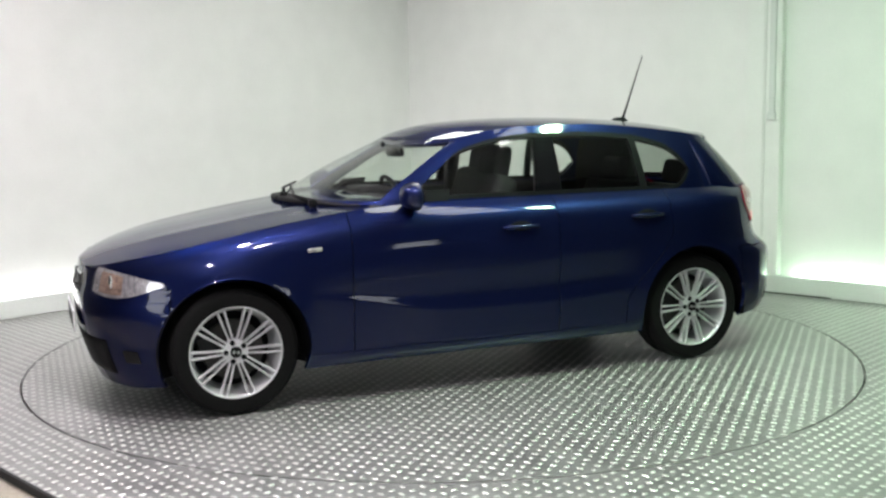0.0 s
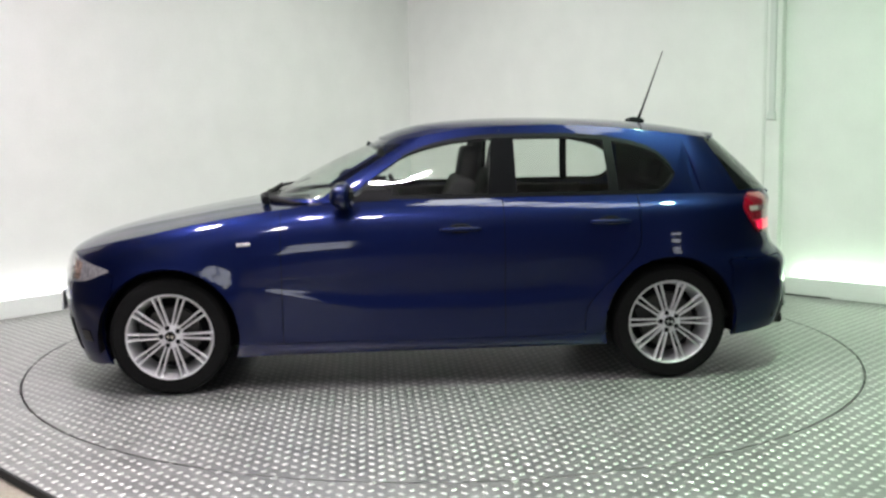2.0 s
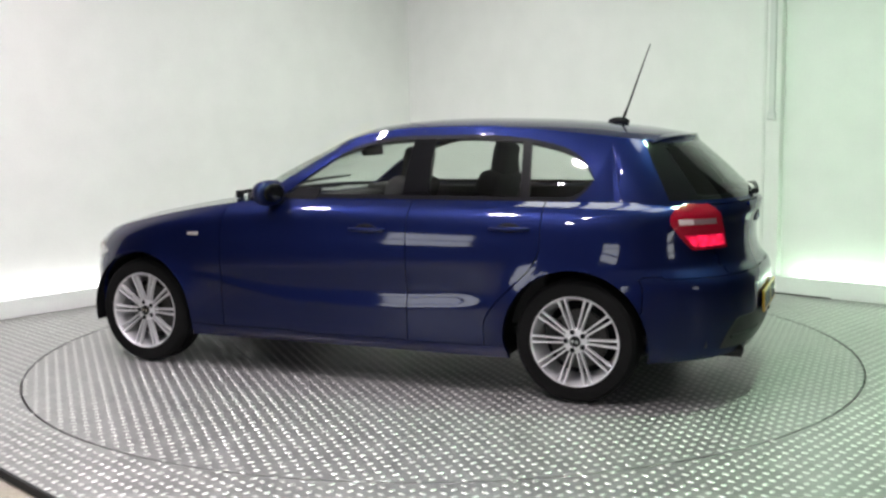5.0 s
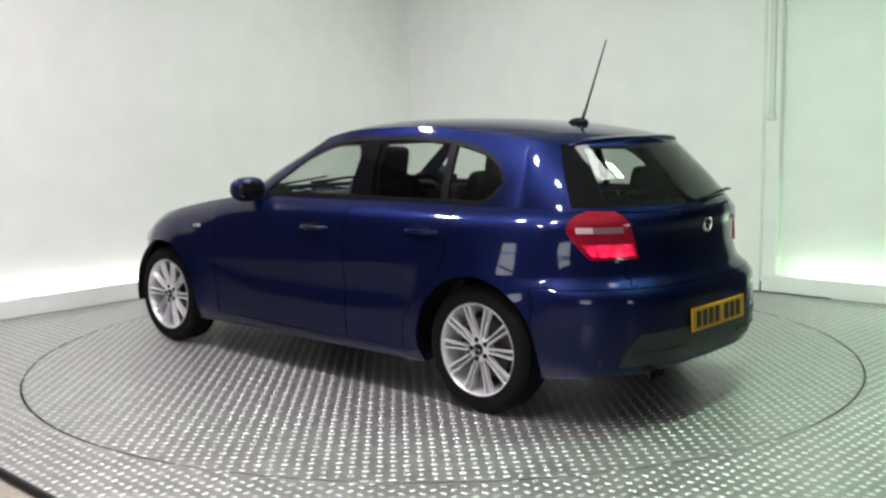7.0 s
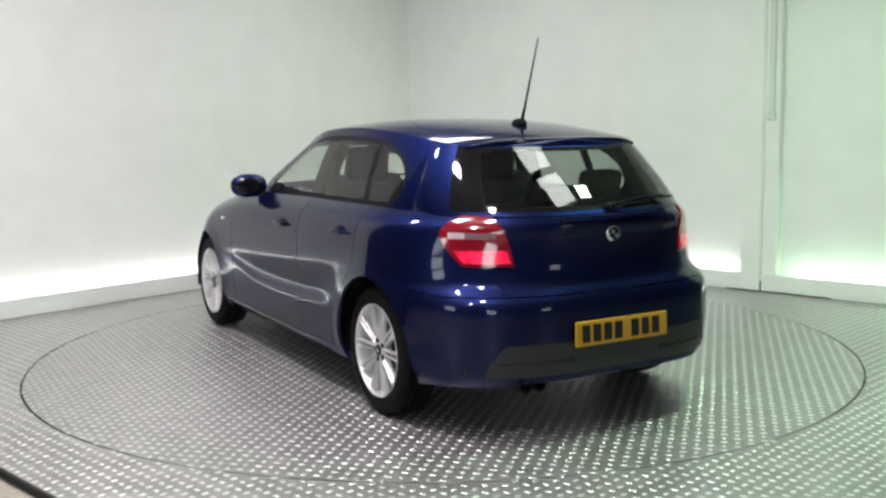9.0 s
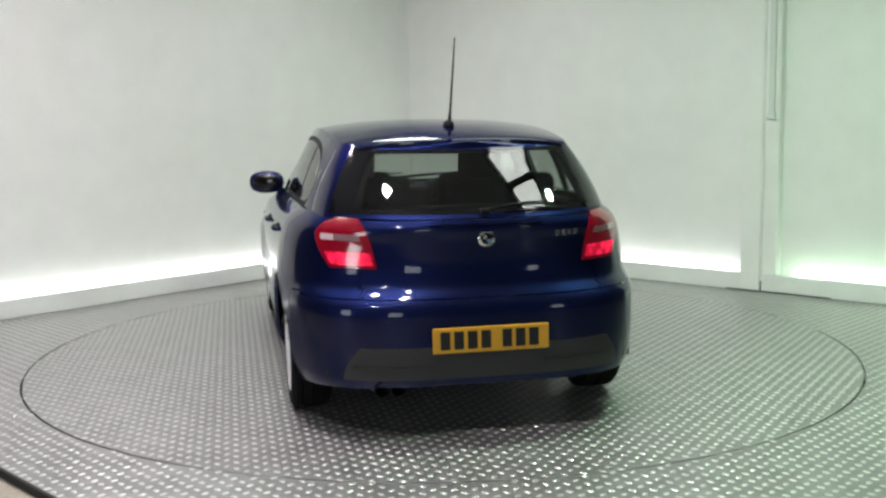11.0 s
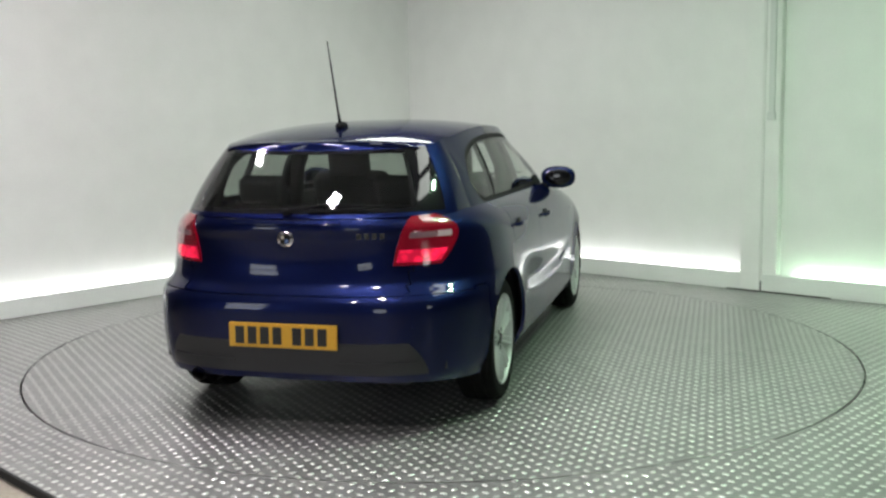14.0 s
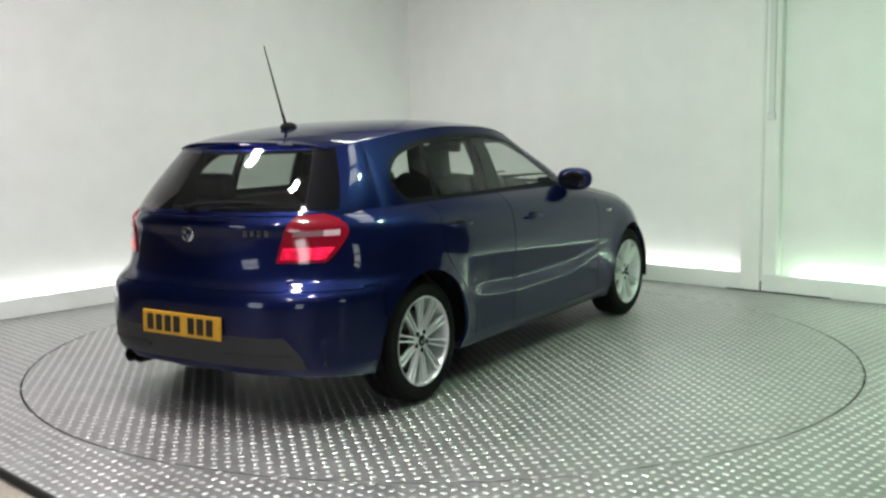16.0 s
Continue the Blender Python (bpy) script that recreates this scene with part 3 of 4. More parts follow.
part("inner_shell", bm, BLACK_TRIM, car, "dark inner body shell", True)
part("underbody", boxes(((-1.88, -0.5, 0.19), (1.68, 0.5, 0.23)), ((-0.95, -0.78, 0.19), (0.95, 0.78, 0.23)), bevel=0.01), CABIN, car, "dark floor pan")

# ---- bonnet ----
Z_MID = curve([(2.1, 0.66), (2.03, 0.69), (1.98, 0.725), (1.82, 0.80), (1.65, 0.848), (1.48, 0.882), (1.3, 0.912), (1.13, 0.94), (0.96, 0.965),
               (0.8, 0.985), (0.6, 0.992), (0.4, 0.992)])


def bonnet_at(x, edge_y, edge_z, s):
    zc = max(Z_MID(x), edge_z)
    crease = 0.006 * math.exp(-((s - 0.55) / 0.08) ** 2)
    return Vector((x, edge_y * s, edge_z + (zc - edge_z) * (1 - s ** 2.4) + crease * smooth01((1.9 - x) / 0.4)))


BON = {}
bon_faces, cowl_faces = [], []
cols = [i for i, k in enumerate(ks) if LOWP[i, len(vs_) - 1].x > 0.40]
SS = [1.0, 0.985, 0.95, 0.9, 0.82, 0.74, 0.66, 0.6, 0.55, 0.5, 0.42, 0.32, 0.2, 0.1, 0.0]
for i in cols:
    e = low(ks[i], 1.0)
    for n, s in enumerate(SS):
        BON[i, n] = bonnet_at(e.x, e.y, e.z, s)
for a in range(len(cols) - 1):
    for n in range(len(SS) - 1):
        q = [(cols[a], n), (cols[a + 1], n), (cols[a + 1], n + 1), (cols[a], n + 1)]
        (bon_faces if BON[cols[a], 0].x > 0.80 else cowl_faces).append(q)
bonnet = add_panel("bonnet", bon_faces, BON, PAINT, car, both=True, gap=0.002)
cowl = add_panel("cowl", cowl_faces, BON, PAINT, car, both=True, gap=0.0)

# ---- upper body ----
UK = sorted({*np.linspace(0, 1, 31), *np.linspace(1, 1.45, 34), *np.linspace(1.45, 2, 91), *np.linspace(2, 3, 33)})
UK = [k for n, k in enumerate(UK) if n == 0 or k - UK[n - 1] > 1e-4]
UP = {}
NL = 14


def dlo_top(k):
    # where the column k meets the upper window line
    a, b = BASE_Z + 0.016, 1.37
    for _ in range(20):
        m = (a + b) / 2
        if U_DLO(up(k, m).x) > m:
            a = m
        else:
            b = m
    return a


def column(k):
    p0 = BASE_Z
    top = up_w(k, 1.0).z
    if 1 <= k <= 2:
        d = dlo_top(k)
        # the lower rear corner of the window is rounded off
        lo = BASE_Z + 0.014 + 0.088 * max(0.0, (-1.25 - up(k, 1.05).x) / 0.135) ** 2.0
        d = max(d, lo + 0.004)
        inner = [lo + 0.022 * smooth01((d - lo) / 0.05), d - 0.024 * smooth01((d - lo) / 0.06)]
        if inner[1] < inner[0]:
            inner = [(lo + d) / 2 - 0.0005, (lo + d) / 2 + 0.0005]
    else:
        lo, d = BASE_Z + 0.018, top - 0.026
        inner = [lo + 0.02, d - 0.02]
    mids = list(np.linspace(inner[0], inner[1], NL - 7))
    return [p0, lo] + mids + [d] + list(np.linspace(d, top, 5))[1:]


for i, k in enumerate(UK):
    for j, z in enumerate(column(k)):
        UP[i, j] = up(k, z) if j < NL - 1 else up_w(k, 1.0)
NJ = len(column(1.5))
upper = {}
for i in range(len(UK) - 1):
    k = (UK[i] + UK[i + 1]) / 2
    for j in range(NJ - 1):
        q = [(i, j), (i + 1, j), (i + 1, j + 1), (i, j + 1)]
        c = sum((UP[a] for a in q), Vector()) / 4
        in_glass = 2 <= j < NL - 6
        in_frame = 1 <= j < NL - 5
        tall = (UP[i, NL - 5].z - UP[i, 1].z) > 0.03
        if k < 1:
            lab = "windscreen" if (k < 0.80 and j >= 1 and j < NL - 5) else "roof_frame"
        elif k < 2:
            if in_frame and tall:
                if not in_glass:
                    lab = "window_trim"
                elif 1.404 < k < 1.492:
                    lab = "pillar_trim"
                elif 1.757 < k < 1.781:
                    lab = "window_trim"
                elif k < 1.45:
                    lab = "front_pane"
                elif k < 1.77:
                    lab = "rear_pane"
                else:
                    lab = "quarter_pane"
            else:
                lab = "roof_frame"
        else:
            if k > 2.29:
                edge_ = k < 2.46 or j < 2 or j >= NL - 4
                lab = ("rear_border" if edge_ else "rear_window") if (j >= 1 and j < NL - 2) else ("gate_top" if j >= NL - 2 else "gate_low")
            else:
                lab = "roof_frame"
        upper.setdefault(lab, []).append(q)
for side in (1, -1):
    add_panel("roof_frame", upper["roof_frame"], UP, PAINT, car, side=side, gap=0.0)
    f, r = doors["front_door", side], doors["rear_door", side]
    add_panel("window_frame", upper["window_trim"], UP, BLACK_TRIM, car, "black window surround", side=side, gap=0.0, lip=0.02)
    add_panel("pillar_cover", upper["pillar_trim"], UP, BLACK_GLOSS, car, "black pillar cover between the doors", side=side, gap=0.001, lip=0.02)
    for nm, par in (("front_pane", f), ("rear_pane", r), ("quarter_pane", doors["rear_wing", side])):
        ob = add_panel("window_pane", upper[nm], UP, PANE, par, "clear tinted window pane", side=side, gap=0.0, lip=0)
        ob.visible_shadow = False
ob = add_panel("windscreen", upper["windscreen"], UP, PANE, car, "clear windscreen", both=True, gap=0.0, lip=0)
ob.visible_shadow = False
ob = add_panel("rear_window", upper["rear_window"], UP, REAR_PANE, tailgate, "dark tinted rear window", both=True, gap=0.0, lip=0)
ob.visible_shadow = False
add_panel("window_border", upper["rear_border"], UP, BLACK_GLOSS, tailgate, "black printed border of the rear window", both=True, gap=0.0, lip=0.006)
add_panel("gate_top", upper["gate_top"], UP, PAINT, tailgate, both=True, gap=0.0, lip=0.01)
add_panel("gate_lip", upper["gate_low"], UP, PAINT, tailgate, both=True, gap=0.0, lip=0.01)

# dark linings inside the rear pillars
for side in (1, -1):
    bm = bmesh.new()
    grid = [[bm.verts.new(Vector((p.x * 0.985, p.y * 0.93 * side, p.z))) for p in (up(k, z) for z in np.linspace(0.90, 1.27, 9))]
            for k in np.linspace(1.965, 2.46, 16)]
    for a, b in zip(grid, grid[1:]):
        for n in range(8):
            bm.faces.new((a[n], a[n + 1], b[n + 1], b[n]))
    part("rear_pillar_lining", bm, CABIN, car, "dark lining of the rear pillar", True)

# ---- roof ----
R_MID = curve([(0.25, 1.31), (0.21, 1.32), (0.09, 1.362), (-0.08, 1.397), (-0.25, 1.412), (-0.42, 1.42), (-0.6, 1.422), (-0.93, 1.414),
               (-1.26, 1.392), (-1.43, 1.372), (-1.6, 1.346), (-1.77, 1.312), (-1.8, 1.305)])
ROOF = {}
roof_faces = []
RS = [1.0, 0.985, 0.95, 0.9, 0.8, 0.65, 0.5, 0.33, 0.16, 0.0]
for i, k in enumerate(UK):
    e = up_w(k, 1.0)
    for n, s in enumerate(RS):
        zc = max(R_MID(e.x), e.z)
        ROOF[i, n] = Vector((e.x, e.y * s, e.z + (zc - e.z) * (1 - s ** 2.6)))
for i in range(len(UK) - 1):
    for n in range(len(RS) - 1):
        roof_faces.append([(i, n), (i + 1, n), (i + 1, n + 1), (i, n + 1)])
add_panel("roof", roof_faces, ROOF, PAINT, car, both=True, gap=0.0, lip=0.0)
LIN = {a: p - Vector((0, 0, 0.03)) for a, p in ROOF.items()}
add_panel("headliner", [q for q in roof_faces if all(-1.7 < ROOF[a].x < 0.12 for a in q)], LIN, LINING, car, "pale grey headliner", both=True, gap=0.0, lip=0.0)
# roof spoiler
bm = bmesh.new()
rows = []
for n in range(25):
    t = n / 24 * 2 - 1
    y = 0.50 * t
    xe = -1.742 + 0.10 * abs(t) ** 2.4
    zt = R_MID(xe) - (R_MID(xe) - 1.283) * abs(t) ** 2.6
    f = 1 - abs(t) ** 5
    rows.append([bm.verts.new(p) for p in ((xe + 0.09, y, zt + 0.008 * f), (xe + 0.02, y, zt + 0.006 * f), (xe - 0.014 * f, y, zt + 0.001),
                                           (xe - 0.014 * f, y, zt - 0.003 - 0.008 * f), (xe + 0.02, y, zt - 0.008 - 0.012 * f))])
for a, b in zip(rows, rows[1:]):
    for n in range(4):
        bm.faces.new((a[n], b[n], b[n + 1], a[n + 1]))
shade(part("spoiler", bm, PAINT, tailgate, "roof spoiler lip"), 40)


# ---- car details ----
def k_where(z, test, a=2.0, b=3.0, f=low_at):
    # the perimeter place at height z where test(point) turns true
    for _ in range(18):
        m = (a + b) / 2
        if test(f(m, z)):
            b = m
        else:
            a = m
    return (a + b) / 2


def patch(rows, offset, side, thick=0.004):
    # a skin laid over the body: rows of (k, z, function), drawn out by offset
    bm = bmesh.new()
    grid = []
    for row in rows:
        line = []
        for k, z, f in row:
            p = f(k, z)
            a, b = f(max(k - 0.006, 0), z), f(min(k + 0.006, 3), z)
            c, d = f(k, z - 0.004), f(k, z + 0.004)
            n = (b - a).cross(d - c)
            n.normalize()
            if n.dot(Vector((p.x * 0.4, p.y, 0.02))) < 0:
                n = -n
            line.append((p + n * offset, p + n * (offset - thick)))
        grid.append(line)
    R, C = len(grid), len(grid[0])
    top = [[bm.verts.new(grid[r][c][0]) for c in range(C)] for r in range(R)]
    low_ = [[bm.verts.new(grid[r][c][1]) for c in range(C)] for r in range(R)]
    for r in range(R - 1):
        for c in range(C - 1):
            bm.faces.new((top[r][c], top[r][c + 1], top[r + 1][c + 1], top[r + 1][c]))
    ring = [(0, c) for c in range(C)] + [(r, C - 1) for r in range(1, R)] + [(R - 1, c) for c in range(C - 2, -1, -1)] + [(r, 0) for r in range(R - 2, 0, -1)]
    for n, (r, c) in enumerate(ring):
        r2, c2 = ring[(n + 1) % len(ring)]
        bm.faces.new((top[r][c], low_[r][c], low_[r2][c2], top[r2][c2]))
    if side < 0:
        flipped(bm)
    bmesh.ops.recalc_face_normals(bm, faces=bm.faces)
    return bm


def skin(name, rows, offset, side, material, parent, label="", thick=0.004):
    return shade(part(name, patch(rows, offset, side, thick), material, parent, label), 50)


TAIL_OUT = curve([(0.76, -1.875), (0.80, -1.84), (0.86, -1.795), (0.91, -1.768), (0.94, -1.772), (0.965, -1.79), (0.99, -1.83)])
TAIL_IN = curve([(0.76, 0.47), (0.80, 0.475), (0.9, 0.50), (0.985, 0.535)])


def tail_rows(z0, z1, a=0.0, b=1.0, n=6, m=30):
    rows = []
    for r in range(n + 1):
        z = z0 + (z1 - z0) * r / n
        ko = k_where(z, lambda p: p.x < TAIL_OUT(z))
        ki = k_where(z, lambda p: p.y < TAIL_IN(z))
        rows.append([(ko + (ki - ko) * (a + (b - a) * c / m), z, low_at) for c in range(m + 1)])
    return rows


for side in (1, -1):
    lamp = skin("tail_lamp", tail_rows(0.768, 0.985, n=9), 0.009, side, LAMP_RED, car, "red tail lamp with a pale centre strip", 0.02)
    skin("lit_segment", tail_rows(0.782, 0.838, 0.10, 0.95), 0.010, side, LAMP_LIT, lamp, "lit red lamp segment")
    skin("pale_strip", tail_rows(0.890, 0.916, 0.14, 0.40, 2), 0.010, side, PALE_STRIP, lamp, "pale clear indicator strip")
    skin("smoked_strip", tail_rows(0.890, 0.916, 0.41, 0.86, 2), 0.010, side, SMOKE_STRIP, lamp, "smoked clear reversing strip")
    skin("upper_segment", tail_rows(0.932, 0.968, 0.12, 0.9, 3), 0.0095, side, LAMP_RED, lamp)

# front lamps
for side in (1, -1):
    def head_rows(inset=0.0, a=0.0, b=1.0):
        rows = []
        for r in range(7):
            line = []
            for c in range(17):
                s = a + (b - a) * c / 16
                zt = 0.718 - 0.055 * s ** 1.6 - inset
                zb = 0.602 - 0.022 * math.sin(math.pi * min(s * 1.1, 1)) + 0.048 * s ** 3 + inset
                z = zb + (zt - zb) * r / 6
                ki = k_where(z, lambda p: p.y > 0.40, 0.0, 1.0)
                ko = k_where(z, lambda p: p.x < 1.645, 0.0, 1.0)
                line.append((ki + (ko - ki) * s, z, low_at))
            rows.append(line)
        return rows
    lamp = skin("headlamp", head_rows(), 0.002, side, LAMP_WHITE, car, "clear headlamp with silver reflector", 0.01)
    skin("indicator", head_rows(0.014, 0.14, 0.50), 0.005, side, AMBER, lamp, "amber indicator behind the lens")
    ln = skin("lens", head_rows(-0.004), 0.014, side, CLEAR, lamp, "clear plastic lens", 0.003)
    ln.visible_shadow = False
    for x, y, z in ((1.87, 0.54, 0.655), ):
        bm = bmesh.new()
        bmesh.ops.create_uvsphere(bm, u_segments=16, v_segments=10, radius=0.036)
        bmesh.ops.scale(bm, vec=(0.35, 1, 1), verts=bm.verts)
        kk = k_where(z, lambda p: p.y > y, 0.0, 1.0)
        p = low_at(kk, z)
        bmesh.ops.translate(bm, vec=(p.x + 0.002, p.y * side, z), verts=bm.verts)
        part("projector", bm, CHROME, lamp, "round projector bowl", True)

    # kidney grille
    def front_rows(y0, y1, z0, z1, n=6, m=8):
        rows = []
        for r in range(n + 1):
            z = z0 + (z1 - z0) * r / n
            k0 = k_where(z, lambda p: p.y > y0, 0.0, 1.0)
            k1 = k_where(z, lambda p: p.y > y1, 0.0, 1.0)
            rows.append([(k0 + (k1 - k0) * c / m, z, low_at) for c in range(m + 1)])
        return rows
    kid = skin("grille", front_rows(0.025, 0.205, 0.565, 0.672), 0.008, side, CHROME, front_bumper, "chrome kidney grille with black slats", 0.02)
    skin("grille_mesh", front_rows(0.038, 0.192, 0.577, 0.660), 0.010, side, BLACK_TRIM, kid, "black grille opening")
    for n in range(6):
        y = 0.05 + n * 0.025
        skin("slat", front_rows(y, y + 0.006, 0.578, 0.658, 4, 1), 0.014, side, BLACK_GLOSS, kid)
    skin("fog_lamp", front_rows(0.61, 0.68, 0.27, 0.33), 0.004, side, BLACK_GLOSS, front_bumper, "dark fog lamp")
    bm = patch(front_rows(0.0, 0.52, 0.20, 0.37), 0.004, side)
    part("air_intake", bm, BLACK_TRIM, front_bumper, "black lower air intake", True)

# rear bumper insert, tail pipe, plates
for side in (1, -1):
    rows = []
    for r in range(7):
        z = 0.288 + 0.148 * r / 6
        ko = k_where(z, lambda p: p.y < 0.63 - 0.07 * (r / 6) ** 2)
        rows.append([(ko + (3.0 - ko) * c / 20, z, low_at) for c in range(21)])
    skin("bumper_insert", rows, 0.004, side, GREY_PLASTIC, rear_bumper, "dark grey textured bumper insert", 0.008)
    rows = []
    for r in range(3):
        z = 0.338 + 0.014 * r / 2
        ko = k_where(z, lambda p: p.y < 0.59)
        rows.append([(ko + (2.93 - ko) * c / 16, z, low_at) for c in range(17)])
    skin("bumper_ridge", rows, 0.012, side, GREY_PLASTIC, rear_bumper, "", 0.01)
for y in (0.40, 0.47):
    bm = bmesh.new()
    for r0, r1 in ((0.034, 0.029),):
        bmesh.ops.create_cone(bm, cap_ends=False, segments=20, radius1=r0, radius2=r0, depth=0.2)
        bmesh.ops.create_cone(bm, cap_ends=False, segments=20, radius1=r1, radius2=r1, depth=0.2)
    bmesh.ops.rotate(bm, matrix=Matrix.Rotation(radians(90), 3, "Y"), verts=bm.verts)
    bmesh.ops.translate(bm, vec=(-1.985, y, 0.250), verts=bm.verts)
    part("tail_pipe", bm, DARK_METAL, car, "dull steel tail pipe", True)


def plate(x, z, lean, material, facing, label):
    bm = boxes(((-0.006, -0.26, -0.0555), (0.006, 0.26, 0.0555)), bevel=0.004)
    ob = part("number_plate", bm, material, rear_bumper if facing < 0 else front_bumper, label)
    ob.matrix_local = pose(x, 0, z, 0, lean, 0)
    # writing as plain bars of its size
    y = 0.228
    for n in range(7):
        w = 0.044
        if n == 4:
            y -= 0.034
        bm = boxes(((-0.0085, -w / 2, -0.0395), (0.0085, w / 2, 0.0395)), bevel=0.002)
        b = part("bar", bm, PLATE_INK, ob, "black bar on the plate")
        b.matrix_local = pose(0, y - w / 2, 0)
        y -= w + 0.0165
    return ob


plate(-2.163, 0.466, 2, PLATE_YELLOW, -1, "yellow rear number plate with black bars")
plate(2.036, 0.43, 0, PLATE_WHITE, 1, "white front number plate with black bars")


def disc(r, depth, seg=24):
    bm = bmesh.new()
    bmesh.ops.create_cone(bm, cap_ends=True, segments=seg, radius1=r, radius2=r * 0.94, depth=depth)
    return bm


# round badges: plain quartered shapes
bp = low_at(2.985, 0.895)
bm = disc(0.041, 0.010)
badge = part("badge", bm, CHROME, tailgate, "round chrome badge with plain quarters", True)
badge.matrix_local = pose(bp.x - 0.004, 0, 0.895, 0, -94, 0)
bm = disc(0.027, 0.008)
b2 = part("badge_face", bm, BLACK_GLOSS, badge)
b2.matrix_local = pose(0, 0, 0.003)
for a in (0, 180):
    bm = boxes(((0.001, 0.001, -0.002), (0.017, 0.017, 0.004)))
    q = part("quarter", bm, BADGE_BLUE if a else CHROME, badge)
    q.matrix_local = pose(0, 0, 0.006, 0, 0, a)
# model lettering as plain bars
for n in range(4):
    y = -0.335 - n * 0.032
    z = 0.905
    kk = k_where(z, lambda p: p.y < abs(y))
    p = low_at(kk, z)
    bm = boxes(((-0.003, -0.011, -0.012), (0.003, 0.011, 0.012)), bevel=0.001)
    ob = part("lettering_bar", bm, CHROME, tailgate, "chrome model lettering bar")
    ob.matrix_local = pose(p.x - 0.003, y, z, 0, 0, 8)
# tailgate handle ledge and lower crease
rows = []
for r in range(3):
    z = 0.958 + 0.016 * r / 2
    rows.append([(2.83 + 0.17 * c / 20, z, low_at) for c in range(21)])
for side in (1, -1):
    skin("gate_ledge", rows, 0.012, side, PAINT, tailgate, "", 0.014)


def tube(points, r, seg=8):
    bm = bmesh.new()
    rings = []
    for n, p in enumerate(points):
        p = Vector(p)
        q = Vector(points[min(n + 1, len(points) - 1)]) - Vector(points[max(n - 1, 0)])
        rot = q.to_track_quat("Z", "Y").to_matrix()
        rr = r[n] if isinstance(r, (list, tuple)) else r
        rings.append([bm.verts.new(p + rot @ Vector((rr * math.cos(2 * math.pi * k / seg), rr * math.sin(2 * math.pi * k / seg), 0))) for k in range(seg)])
    for a, b in zip(rings, rings[1:]):
        for k in range(seg):
            bm.faces.new((a[k], a[(k + 1) % seg], b[(k + 1) % seg], b[k]))
    bm.faces.new(rings[0])
    bm.faces.new(rings[-1])
    return bm


# rear wiper
wiper = part("rear_wiper", tube([(-2.085, 0.0, 1.02), (-2.085, -0.06, 1.03), (-2.06, -0.2, 1.046), (-2.02, -0.36, 1.045)], [0.009, 0.007, 0.005, 0.004]), BLACK_TRIM, tailgate, "black rear wiper arm", True)
part("wiper_blade", tube([(-2.068, -0.10, 1.032), (-2.045, -0.25, 1.036), (-1.995, -0.44, 1.036)], 0.004), BLACK_TRIM, wiper, "", True)
part("wiper_pivot", boxes(((-2.10, -0.02, 1.0), (-2.06, 0.02, 1.03)), bevel=0.01), BLACK_TRIM, wiper, "", True)
# front wipers
for pts in ([(0.84, 0.50, 1.0), (0.86, 0.2, 1.012), (0.80, -0.12, 1.05)], [(0.86, -0.05, 1.005), (0.80, -0.3, 1.03), (0.66, -0.55, 1.05)]):
    w = part("wiper", tube(pts, [0.014, 0.009, 0.006]), BLACK_TRIM, car, "black windscreen wiper arm", True)
    p = Vector(pts[0])
    part("wiper_pivot", boxes((p - Vector((0.02, 0.02, 0.03)), p + Vector((0.02, 0.02, 0.015))), bevel=0.008), BLACK_TRIM, w, "", True)
for side in (1, -1):
    # black scuttle panel below the screen
    bm = bmesh.new()
    top, bot = [], []
    for n in range(21):
        y = 0.66 * n / 20
        x = 0.80 - 0.30 * (y / 0.70) ** 2.6
        top.append(bm.verts.new((x + 0.0, y * side, 1.004)))
        bot.append(bm.verts.new((x + 0.11, y * side, 0.998 - 0.012 * (y / 0.66) ** 2)))
    for n in range(20):
        bm.faces.new((top[n], top[n + 1], bot[n + 1], bot[n]))
    ext = bmesh.ops.extrude_face_region(bm, geom=bm.faces[:])
    bmesh.ops.translate(bm, vec=(0, 0, -0.02), verts=[g for g in ext["geom"] if isinstance(g, bmesh.types.BMVert)])
    part("scuttle", bm, BLACK_TRIM, cowl, "black plastic scuttle panel", True)

# aerial on the roof
aerial = part("aerial", tube([(-1.37, 0, 1.388), (-1.375, 0, 1.42), (-1.395, 0, 1.47), (-1.47, 0, 1.68), (-1.515, 0, 1.805)], [0.010, 0.009, 0.006, 0.0042, 0.003]), BLACK_TRIM, car, "black whip aerial", True)
bm = bmesh.new()
bmesh.ops.create_uvsphere(bm, u_segments=16, v_segments=10, radius=1)
bmesh.ops.scale(bm, vec=(0.062, 0.026, 0.026), verts=bm.verts)
bmesh.ops.translate(bm, vec=(-1.345, 0, 1.389), verts=bm.verts)
part("aerial_base", bm, BLACK_TRIM, aerial, "", True)

